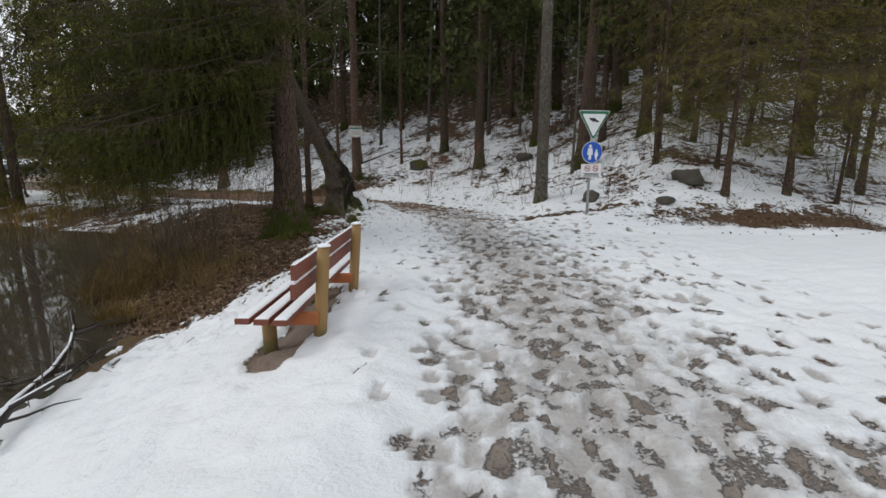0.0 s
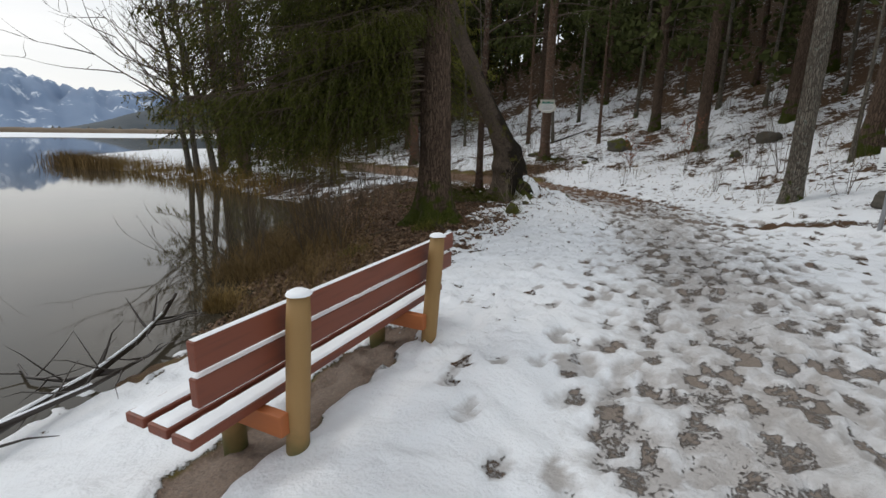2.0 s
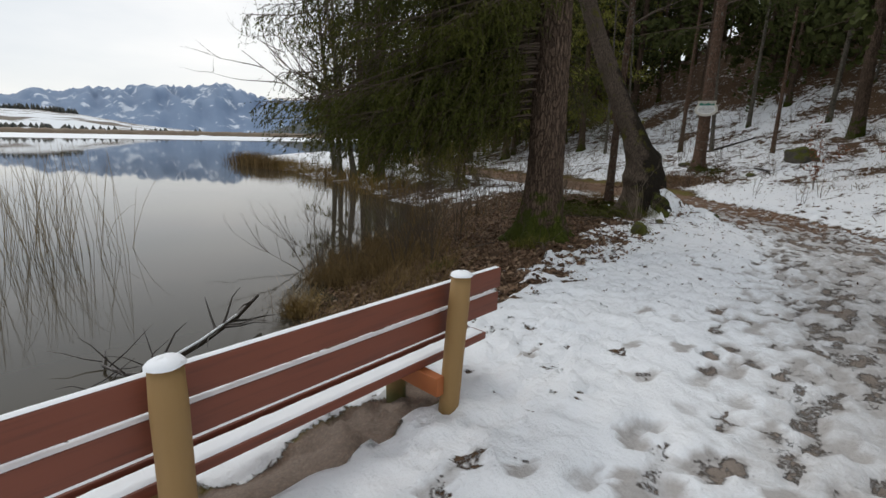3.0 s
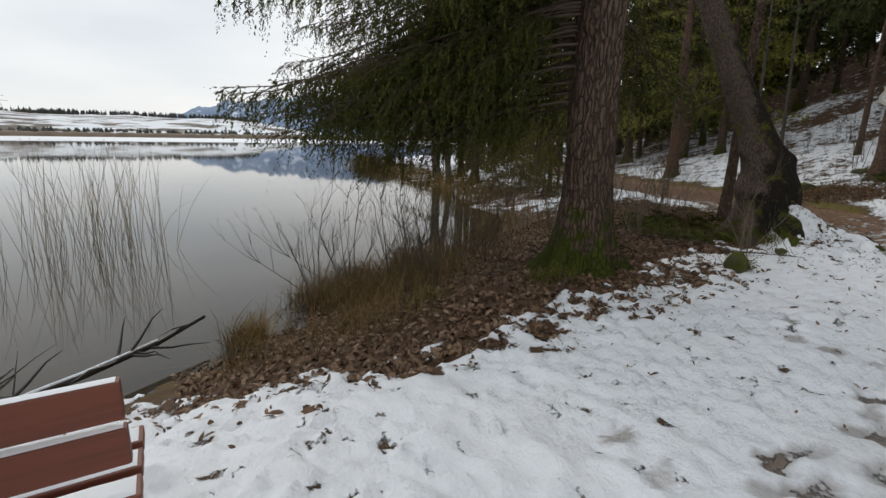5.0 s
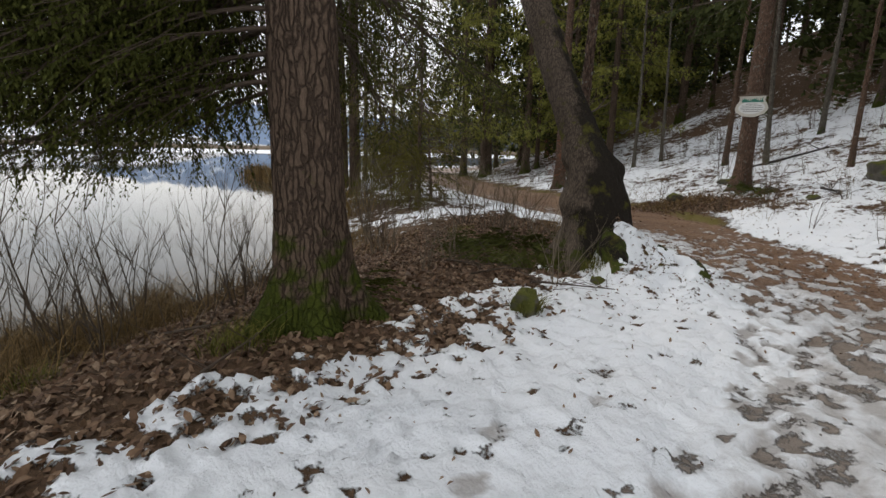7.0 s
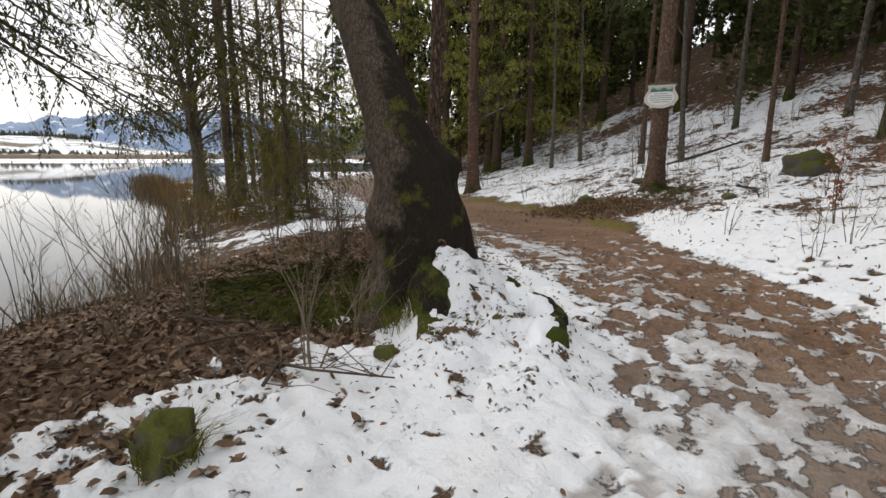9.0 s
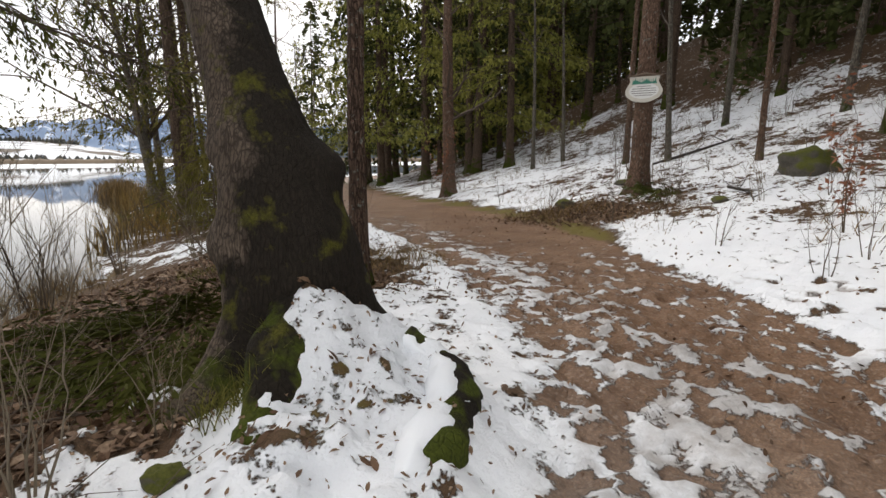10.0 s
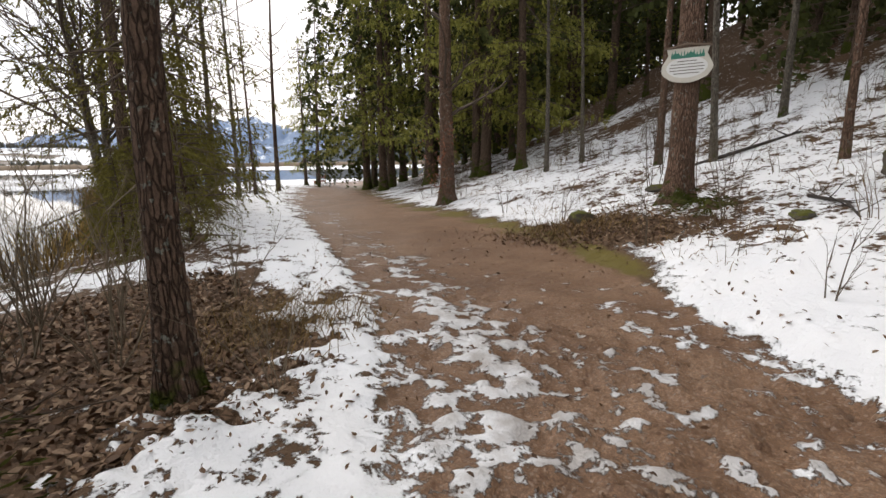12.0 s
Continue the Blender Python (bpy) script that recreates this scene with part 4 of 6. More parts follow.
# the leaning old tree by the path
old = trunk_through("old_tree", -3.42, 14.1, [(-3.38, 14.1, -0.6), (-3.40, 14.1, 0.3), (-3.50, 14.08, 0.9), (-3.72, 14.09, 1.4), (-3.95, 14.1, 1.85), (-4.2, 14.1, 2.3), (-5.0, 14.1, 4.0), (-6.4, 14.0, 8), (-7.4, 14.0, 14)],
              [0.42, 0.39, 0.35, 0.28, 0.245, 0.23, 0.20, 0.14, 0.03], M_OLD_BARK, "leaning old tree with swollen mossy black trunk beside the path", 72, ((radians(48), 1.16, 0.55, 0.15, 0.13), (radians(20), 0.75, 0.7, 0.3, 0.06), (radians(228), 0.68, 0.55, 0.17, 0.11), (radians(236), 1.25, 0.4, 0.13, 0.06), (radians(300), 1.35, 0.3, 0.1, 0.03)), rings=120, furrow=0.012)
slim = trunk_through("slim_tree", -4.95, 15.72, [(-4.95, 15.72, -0.6), (-4.95, 15.75, 0.6), (-4.95, 15.76, 1.5), (-4.94, 15.79, 2.2), (-4.8, 15.9, 9), (-4.8, 15.9, 13)], [0.10, 0.095, 0.088, 0.085, 0.05, 0.02], M_DARK_BARK, "slim dark tree with reddish bark at the path edge", 30, rings=90, furrow=0.006)


def root(tree, line, radii, seed, snow_side, z_up=0.0):
    """A gnarled root running out from a tree with snow lying along its back."""
    o = tree.matrix_world.translation
    fine, thick = [], []
    for k in range(len(line) - 1):
        for q in np.linspace(0, 1, 9)[:-1]:
            x, y = (line[k][j] + (line[k + 1][j] - line[k][j]) * q for j in (0, 1))
            fine.append(Vector((x, y, land_at(x, y) + z_up)))
            thick.append((radii[k] + (radii[k + 1] - radii[k]) * q) * (1 + 0.25 * noise.noise((x * 5, y * 5, seed))))
    fine = [sum((fine[min(max(k + e, 0), len(fine) - 1)] for e in range(-4, 5)), Vector()) / 9 - o for k in range(len(fine))]
    vs, fs = [], []
    tube(vs, fs, fine, thick, 22, 0.04, seed)
    for v in vs:
        v += 0.028 * noise.noise_vector((v + o) * 5) + 0.014 * noise.noise_vector((v + o) * 17)
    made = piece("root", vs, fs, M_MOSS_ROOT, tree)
    if not snow_side:
        return
    vs, fs = [], []
    way = (fine[-1] - fine[0]).normalized()
    over = Vector((-way.y, way.x, 0)).normalized() * snow_side
    tube(vs, fs, [p + over * (t * 0.55) + Vector((0, 0, t * 0.38)) for p, t in zip(fine[2:-2], thick[2:-2])], [t * 0.85 * (1 + 0.35 * noise.noise(p * 6)) for p, t in zip(fine[2:-2], thick[2:-2])], 24, 0.03, seed)
    for v in vs:
        v += 0.035 * noise.noise_vector((v + o) * 6) + 0.018 * noise.noise_vector((v + o) * 19)
    piece("snow_cover", vs, fs, M_SNOW, made, "lumpy snow lying along the root")


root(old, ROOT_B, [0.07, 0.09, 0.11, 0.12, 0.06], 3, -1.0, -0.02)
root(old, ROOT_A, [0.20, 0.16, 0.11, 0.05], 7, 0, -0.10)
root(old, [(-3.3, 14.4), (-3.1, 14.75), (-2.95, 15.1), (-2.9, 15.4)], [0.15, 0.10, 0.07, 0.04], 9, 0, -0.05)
_, b = bare_mesh(64, 13, 0.1, 14, first=0.28, spread=0.25, twig=2)
tagged(piece("branch_wood", *b, M_TWIG, slim), kind="stuff")


# ---- forest ----
M_NEEDLE_OLIVE = needles("olive_needles", (0.045, 0.050, 0.012), (0.17, 0.165, 0.045))
rng = random.Random(77)
FAR = "forest trees on the slope"
TALL = (M_SPRUCE_BARK, M_NEEDLE_FAR, M_TWIG)
tall_shapes = [dict(seed=s, h=h, r=r, lo=lo, hi=h - 0.3, spread=sp, count=46, twigs=6, size=1.6, droop=0.36, curtain=0.45, pairs=3, width=0.14, sides=3)
               for s, h, r, lo, sp in ((101, 25, 0.24, 4.0, 3.3), (102, 22, 0.2, 2.4, 3.0), (103, 27, 0.28, 5.5, 3.5), (104, 19, 0.16, 1.6, 2.8))]
tall_shapes.append(dict(seed=105, h=15, r=0.15, lo=0.5, hi=14.6, spread=3.3, count=64, twigs=7, size=1.4, droop=0.30, curtain=0.35, pairs=3, width=0.10, sides=3))
slim_shapes = [dict(seed=s, h=h, r=r, forks=f, first=fi, spread=0.22, twig=2, lean=le)
               for s, h, r, f, fi, le in ((201, 14, 0.10, 12, 0.4, (0.3, 0.2)), (202, 12, 0.08, 10, 0.35, (-0.5, 0.1)), (203, 16, 0.14, 14, 0.4, (0.2, -0.5)), (204, 9, 0.05, 9, 0.3, (0.6, 0.3)), (205, 13, 0.09, 10, 0.3, (-0.2, 0.6)))]
tall_first, slim_first = [], []


def put_tall(k, x, y, grow=1.0):
    label = "dense green spruce branched to the ground" if k == 4 else ("tall dark spruce with bare lower trunk in the forest", "dense dark green spruce on the wooded slope")[k % 2]
    if k not in [q for q, _ in tall_first]:
        # k 4 wears the needle colour brightened in place of light
        ob = conifer(x, y, rng.uniform(0, 360), TALL if k != 4 else (M_SPRUCE_BARK, M_NEEDLE_LIT_TONE, M_TWIG), label, tall_shapes[k], FAR)
        ob.scale = (1, 1, 1)
        tall_first.append((k, ob))
        return ob
    ob = dict(tall_first)[k]
    return copy_thing(ob, pose(x, y, land_at(x, y), rng.uniform(-2, 2), rng.uniform(-2, 2), rng.uniform(0, 360)) @ Matrix.Scale(grow, 4))


def put_slim(k, x, y, grow=1.0, mat=None, label="slim leafless tree on the snowy slope", turn=None):
    key = (k, mat.name if mat else "")
    turn = rng.uniform(0, 360) if turn is None else turn
    if key not in [q for q, _ in slim_first]:
        ob = bare_tree(x, y, turn, mat or M_GREY_BARK, label, slim_shapes[k], FAR)
        slim_first.append((key, ob))
        return ob
    return copy_thing(dict(slim_first)[key], pose(x, y, land_at(x, y), 0, 0, turn) @ Matrix.Scale(grow, 4))


# trees that can be told apart
plaque_tree = trunk_through("spruce_tree", -5.08, 24.3, [(-5.08, 24.3, -0.4), (-5.08, 24.3, 1), (-5.08, 24.3, 4), (-5.0, 24.4, 14), (-5.0, 24.4, 24)], [0.24, 0.215, 0.195, 0.14, 0.03], M_RED_BARK, "tall spruce with mossy root flare carrying a wooden plaque", 24)
_, b, n = conifer_mesh(61, 24, 0.25, 5.5, 23, 3.2, 55, 18, 0.8, 0.36, curtain=0.4, pairs=6, width=0.025)
tagged(piece("branch_wood", *b, M_TWIG, plaque_tree), kind="stuff")
tagged(piece("crown", *n, M_NEEDLE_FAR, plaque_tree, smooth=False), kind="stuff")
grey = trunk_through("bare_tree", 2.66, 14.1, [(2.56, 14.1, -0.3), (2.60, 14.1, 0.6), (2.60, 14.1, 3), (2.58, 14.2, 7), (2.6, 14.2, 17)], [0.185, 0.175, 0.165, 0.14, 0.03], M_GREY_BARK, "grey-barked straight tree with mossy foot beside the sign", 18, flare_by=0.3)
_, b = bare_mesh(62, 17, 0.18, 16, first=0.35, spread=0.25, twig=2)
tagged(piece("branch_wood", *b, M_TWIG, grey), kind="stuff")
birch = trunk_through("dead_tree", -13.0, 26.1, [(-13, 26.1, -0.5), (-13, 26.1, 1), (-13.05, 26.1, 4), (-13.1, 26.2, 10)], [0.25, 0.23, 0.2, 0.1], M_RED_BARK, "dead tree with peeling reddish and pale bark", 16)
_, b = bare_mesh(63, 10, 0.2, 14, first=0.25, spread=0.3, twig=2)
tagged(piece("branch_wood", *b, M_TWIG, birch), kind="stuff")
for k, x, y, g, mat in ((0, -4.82, 31.0, 1.2, M_GREY_BARK), (1, -2.95, 26.2, 1.1, M_RED_BARK), (4, -5.45, 27.57, 0.9, M_GREY_BARK), (0, -6.95, 28.1, 1.0, M_RED_BARK), (1, -10.7, 30.77, 0.9, M_GREY_BARK), (0, -11.24, 29.27, 0.85, M_GREY_BARK),
                        (4, -1.7, 30.0, 1.2, M_GREY_BARK), (3, 0.55, 32, 1.3, M_GREY_BARK), (0, 1.97, 27.9, 1.1, M_GREY_BARK), (2, 3.5, 29.8, 1.0, M_DARK_BARK), (1, 3.6, 26.8, 1.0, M_GREY_BARK), (1, 5.83, 25.3, 1.0, M_GREY_BARK),
                        (2, 5.3, 19.6, 1.05, M_RED_BARK), (2, 6.4, 20.9, 1.15, M_DARK_BARK), (3, 4.2, 17.0, 1.1, M_GREY_BARK), (1, 9.4, 28.5, 1.2, M_GREY_BARK), (0, 7.0, 16.6, 0.9, M_DARK_BARK), (0, -25.3, 23.9, 1.1, M_GREY_BARK), (4, -26.9, 25.4, 1.2, M_DARK_BARK),
                        (2, -29.1, 27.7, 1.0, M_DARK_BARK), (1, -21.3, 20.2, 1.2, M_GREY_BARK), (0, -22.3, 21.0, 1.1, M_GREY_BARK), (2, -23.8, 22.3, 0.9, M_GREY_BARK), (4, -33.5, 27.5, 1.0, M_GREY_BARK), (3, 1.1, 26.3, 1.0, M_GREY_BARK), (3, -0.6, 34, 1.2, M_GREY_BARK), (3, 13.8, 22, 1.2, M_GREY_BARK)):
    put_slim(k, x, y, g, mat)
for k, x, y, g in ((0, -23.4, 31.9, 0.9), (1, -26.6, 32.4, 0.9), (3, -28.8, 34.6, 0.9), (2, -28.5, 37, 0.9), (1, -29.5, 39, 1), (0, -24, 35.9, 0.9), (3, -22.4, 37, 1), (0, -24.3, 40.7, 1), (1, -19.6, 36.8, 1), (3, -16.5, 34.2, 1), (2, -19.2, 39.6, 1), (0, -13.5, 38.4, 1),
                   (3, -33.6, 33.0, 0.6), (1, -36.5, 34.5, 0.7), (0, -8.5, 36.5, 1.0), (1, -5.5, 38, 1.0), (3, -1.5, 38, 1.0), (0, 2.5, 37, 1.0), (2, -16.0, 31.5, 0.9), (1, -20.0, 33.0, 0.8)):
    put_tall(k, x, y, g)
for x, y, s, turn in ((-20.6, 17.9, 71, 150), (-19.0, 17.7, 72, 200), (-22.5, 18.9, 73, 170)):
    bare_tree(x, y, turn, M_GREY_BARK, "leafless tree leaning out over the lake", dict(seed=s, h=13, r=0.16, forks=24, first=0.22, spread=0.46, twig=4 if s == 71 else 3, lean=(2.2, 0)), "bare trees on the shore")
for k, x, y in ((2, 4.7, 17.6), (0, 7.6, 19.4), (2, 10.2, 21.4), (0, 1.2, 23.4), (2, 4.1, 24.2), (0, 8.2, 24.8), (2, 12.2, 22.6), (0, -0.6, 27.6), (2, 13.6, 18.9), (0, 6.0, 28.6), (2, 1.8, 31), (0, 15.5, 16.0)):
    put_tall(k, x, y, 0.95)
# the rest of the wood
taken = [(-4.95, 24.3), (2.66, 14.1), (-13, 26.1)]
tries = 0
while len(taken) < 135 and tries < 9000:
    tries += 1
    x, y = rng.uniform(-52, 32), rng.uniform(14, 74)
    d = float(side_of(FOOT, np.array([x]), np.array([y]))[0])
    if d < 10 or d > 40 or (x < -6 and d < 12) or any((x - a) ** 2 + (y - b) ** 2 < 2.3 ** 2 for a, b in taken):
        continue
    taken.append((x, y))
    if rng.random() < 0.78 or d > 20:
        put_tall(rng.choice((0, 1, 2, 3) if d < 18 else (1, 3, 3, 0)), x, y, rng.uniform(0.8, 1.15))
    else:
        put_slim(rng.randrange(5), x, y, rng.uniform(0.8, 1.3), rng.choice((M_GREY_BARK, M_DARK_BARK)))

# thicker young wood behind the first trunks
for k in range(46):
    a, r = radians(rng.uniform(24, 62)), rng.uniform(29, 58)
    x, y = -2 - r * math.sin(a), 15 + r * math.cos(a)
    if float(side_of(FOOT, np.array([x]), np.array([y]))[0]) > 2.5:
        put_tall(4, x, y, rng.uniform(0.6, 1.2))

# young spruces at the right of the clearing, and olive ones by the lake path
young = dict(seed=301, h=8.0, r=0.085, lo=1.3, hi=7.8, spread=2.1, count=0, twigs=0, size=0.47)


def young_spruce(x, y):
    top = holder("spruce_tree", x, y, land_at(x, y), "young spruce with thin flat green branches at the clearing", "tree", "young spruces by the clearing", 20)
    t, _, _ = conifer_mesh(**young)
    piece("trunk", *t, M_DARK_BARK, top)
    b, n = drooping_crown(301, 1.3, 7.6, 58, 2.2, 0, 180, 0.20, 0.2, top=9, hang=0.3, per=7, blade=0.06, width=0.0095, thick=0.016)
    tagged(piece("branch_wood", *b, M_TWIG, top), kind="stuff")
    tagged(piece("crown", *n, M_NEEDLE_OLIVE, top, smooth=False), kind="stuff")
    return top


first = young_spruce(6.85, 12.0)
for x, y, g in ((8.7, 12.45, 1.05), (11.6, 13.7, 1.2), (13.0, 15.8, 1.3), (6.2, 14.7, 0.9), (8.8, 17.9, 1.2), (11.2, 18.6, 1.2), (7.6, 13.9, 0.75), (10.2, 14.6, 1.1), (9.8, 12.2, 0.6), (14.5, 13.2, 1.2), (16, 17, 1.4)):
    copy_thing(first, pose(x, y, land_at(x, y), 0, 0, rng.uniform(0, 360)) @ Matrix.Scale(g, 4))


def path_spruce(x, y):
    """A tall spruce whose limbs hang low over the path, their green brightened as if lit."""
    top = trunk_through("spruce_tree", x, y, [(x, y, -0.6), (x, y, 3), (x + 0.1, y, 9), (x, y, 19)], [0.24, 0.2, 0.14, 0.02], M_SPRUCE_BARK, "tall spruce with drooping green branches, brightened as if lit, beside the path", 14)
    top["group"] = "green spruces along the path"
    b, n = drooping_crown(303, 2.6, 18.5, 84, 4.3, 0, 180, 0.44, 0.34, top=20, z0=land_at(x, y), per=6, blade=0.17, width=0.034)
    tagged(piece("branch_wood", *b, M_TWIG, top), kind="stuff")
    tagged(piece("crown", *n, M_NEEDLE_LIT_TONE, top, smooth=False), kind="stuff")
    return top


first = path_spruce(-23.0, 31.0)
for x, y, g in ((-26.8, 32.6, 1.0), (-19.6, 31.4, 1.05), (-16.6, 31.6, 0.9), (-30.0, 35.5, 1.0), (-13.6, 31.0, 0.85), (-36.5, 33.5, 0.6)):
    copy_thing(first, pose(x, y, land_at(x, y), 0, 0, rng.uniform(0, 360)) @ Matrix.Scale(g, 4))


def lakeside_spruce(x, y, tall, limbs, gap, blade, width, reach, low):
    """A slim spruce with hanging twigs, branched nearly to the ground."""
    top = trunk_through("spruce_tree", x, y, [(x, y, WATER - 0.2), (x + 0.05, y, 2), (x, y + 0.1, tall * 0.5), (x, y, tall)], [0.009 * tall, 0.008 * tall, 0.006 * tall, 0.015], M_SPRUCE_BARK, "slim spruce with olive drooping branches by the water", 14)
    top["group"] = "spruces on the lake bank"
    b, n = drooping_crown(304 + limbs, low, tall - 0.4, limbs, reach, 0, 180, 0.42, gap, top=tall + 2, z0=land_at(x, y), per=7, blade=blade, width=width)
    tagged(piece("branch_wood", *b, M_TWIG, top), kind="stuff")
    tagged(piece("crown", *n, M_NEEDLE_OLIVE, top, smooth=False), kind="stuff")
    return top


lakeside_spruce(-11.6, 17.1, 7.5, 40, 0.36, 0.085, 0.012, 2.6, 0.7)
first = lakeside_spruce(-17.2, 17.9, 19, 74, 0.34, 0.13, 0.024, 4.0, 1.9)
for x, y, g in ((-20.4, 19.2, 1.0), (-18.7, 18.9, 0.9)):
    copy_thing(first, pose(x, y, land_at(x, y), 0, 0, rng.uniform(0, 360)) @ Matrix.Scale(g, 4))
olive = dict(seed=302, h=4.0, r=0.05, lo=0.2, hi=3.9, spread=1.5, count=46, twigs=10, size=0.52, droop=0.25, curtain=0.3, pairs=6, width=0.014)
first = conifer(-12.0, 17.9, 0, (M_DARK_BARK, M_NEEDLE_OLIVE, M_TWIG), "bushy olive-green young spruce between path and lake", olive, "young spruces by the lake")
for x, y, g in ((-11.4, 16.6, 0.55), (-14.6, 17.0, 0.5), (-17.6, 17.4, 0.6), (-13.6, 18.4, 0.7), (-15.2, 18.9, 0.75), (-16.8, 19.6, 0.7), (-13.2, 17.2, 0.6), (-19.5, 20.8, 0.8), (-23, 22.3, 0.8), (-27.5, 25.3, 0.8)):
    copy_thing(first, pose(x, y, land_at(x, y), 0, 0, rng.uniform(0, 360)) @ Matrix.Scale(g, 4))


# ---- shrubs ----
def shrub_mesh(seed, h, stems, lean=0.5, depth=3, r=0.012):
    rng = random.Random(seed)
    stems_made = []

    def twig(o, d, ln, rr, left, vs, fs):
        pts = [o]
        for _ in range(4):
            d = (d + Vector((rng.uniform(-0.2, 0.2), rng.uniform(-0.2, 0.2), rng.uniform(-0.06, 0.14)))).normalized()
            pts.append(pts[-1] + d * ln / 4)
        tube(vs, fs, pts, [rr * (1 - 0.19 * k) for k in range(5)], 3 if left < depth else 5, 0, 1, False)
        if left:
            for _ in range(rng.randint(2, 4)):
                k = rng.randint(1, 4)
                twig(pts[k], (d + Vector((rng.uniform(-0.8, 0.8), rng.uniform(-0.8, 0.8), rng.uniform(-0.2, 0.6)))).normalized(), ln * rng.uniform(0.4, 0.65), rr * 0.5, left - 1, vs, fs)

    for _ in range(stems):
        vs, fs = [], []
        stems_made.append((vs, fs))
        a = rng.uniform(0, 6.28)
        q = rng.uniform(0, lean)
        twig(Vector((math.cos(a) * 0.08, math.sin(a) * 0.08, -0.05)), Vector((math.cos(a) * q, math.sin(a) * q, 1)).normalized(), h * rng.uniform(0.55, 1.0), r * rng.uniform(0.7, 1.3), depth, vs, fs)
    return stems_made


M_SHRUB = simple("shrub_bark", (0.085, 0.062, 0.04), 0.85, vary=0.45, bump=0)
M_SHRUB_PALE = simple("pale_shrub_bark", (0.16, 0.125, 0.085), 0.85, vary=0.4, bump=0)


def shrub(name, x, y, shape, mat, label, group, turn=0.0):
    top = holder(name, x, y, surface_at(x, y), label, "shrub", group, turn)
    for vs, fs in shrub_mesh(**shape):
        piece("stem", vs, fs, mat, top)
    return top


LAKE_SHRUBS = "bare shrubs on the bank"
bushes = [shrub("bare_shrub", x, y, dict(seed=s, h=h, stems=n, lean=l, r=r), mt, lb, LAKE_SHRUBS) for s, x, y, h, n, l, r, mt, lb in (
    (1, -5.9, 7.9, 1.5, 9, 0.9, 0.012, M_SHRUB, "spreading leafless willow shrub above the water"), (2, -5.1, 8.3, 1.35, 8, 0.55, 0.010, M_SHRUB, "upright leafless shrub on the leafy bank"), (3, -6.7, 12.6, 1.6, 6, 0.6, 0.010, M_SHRUB_PALE, "thin leafless shrub at the water edge"))]
for k, x, y, g in ((0, -6.3, 7.5, 0.9), (1, -5.7, 8.9, 1.1), (1, -4.75, 8.6, 0.9), (0, -5.9, 9.7, 1.0), (1, -5.3, 9.9, 0.9), (2, -7.4, 11.6, 0.9), (2, -6.0, 12.4, 0.8), (0, -6.9, 10.6, 0.9), (1, -7.6, 13.2, 1.0), (2, -8.3, 13.4, 1.0), (2, -6.5, 15.1, 1.0), (2, -5.7, 15.5, 0.7),
                   (2, -9.0, 15.4, 0.9), (2, -10.9, 17.4, 0.8), (2, -4.6, 16.2, 0.45), (2, -3.0, 12.68, 0.62), (2, -3.2, 13.2, 0.4), (2, -4.7, 12.55, 0.8), (2, -4.4, 11.9, 0.6), (1, -10.5, 14.6, 1.0), (2, -6.3, 15.7, 0.9), (0, -7.3, 15.2, 0.9), (1, -6.0, 14.9, 0.8), (2, -5.5, 14.5, 0.6), (2, -8.2, 16.2, 0.9), (2, -7.0, 16.9, 0.7)):
    copy_thing(bushes[k], pose(x, y, surface_at(x, y), 0, 0, rng.uniform(0, 360)) @ Matrix.Scale(g, 4))
whips = [shrub("sapling", x, y, dict(seed=s, h=h, stems=n, lean=0.35, depth=2, r=0.007), mt, "small leafless sapling standing in the snow", "saplings on the slope") for s, x, y, h, n, mt in ((11, 1.35, 20.7, 1.5, 5, M_SHRUB), (12, 3.4, 14.0, 1.1, 4, M_SHRUB), (13, -2.3, 22.7, 0.9, 5, M_SHRUB_PALE), (14, 4.6, 12.6, 0.8, 3, M_SHRUB))]
count = 0
while count < 140:
    x, y = rng.uniform(-16, 13), rng.uniform(11, 34)
    d = float(side_of(FOOT, np.array([x]), np.array([y]))[0])
    if 0.7 < d < 12:
        count += 1
        copy_thing(rng.choice(whips), pose(x, y, surface_at(x, y), 0, 0, rng.uniform(0, 360)) @ Matrix.Scale(rng.uniform(0.5, 1.3), 4))


# ---- rocks ----
def rock_material(name, moss):
    m = Mat(name, 0.9, 0, 0.2)
    c = m.mix(m.noise(14, 5, 0.65), (0.03, 0.027, 0.022), (0.15, 0.135, 0.11))
    geo = m.n.new("ShaderNodeNewGeometry")
    sp = m.n.new("ShaderNodeSeparateXYZ")
    m.link(geo.outputs["Normal"], sp.inputs[0])
    mk = m.ramp(m.math("ADD", m.math("MULTIPLY", sp.outputs[2], 0.4), m.math("ADD", m.noise(3.5, 4), moss - 0.6)), [(0.4, 0.0), (0.6, 1.0)])
    m.color(m.mix(mk, c, m.mix(m.noise(70, 3), (0.035, 0.042, 0.008), (0.13, 0.13, 0.03))))
    m.bump(m.noise(22, 5, 0.65), 0.8, 0.02)
    return m.m


M_ROCK, M_MOSS_ROCK = rock_material("grey_rock", 0.1), rock_material("mossy_rock", 0.5)


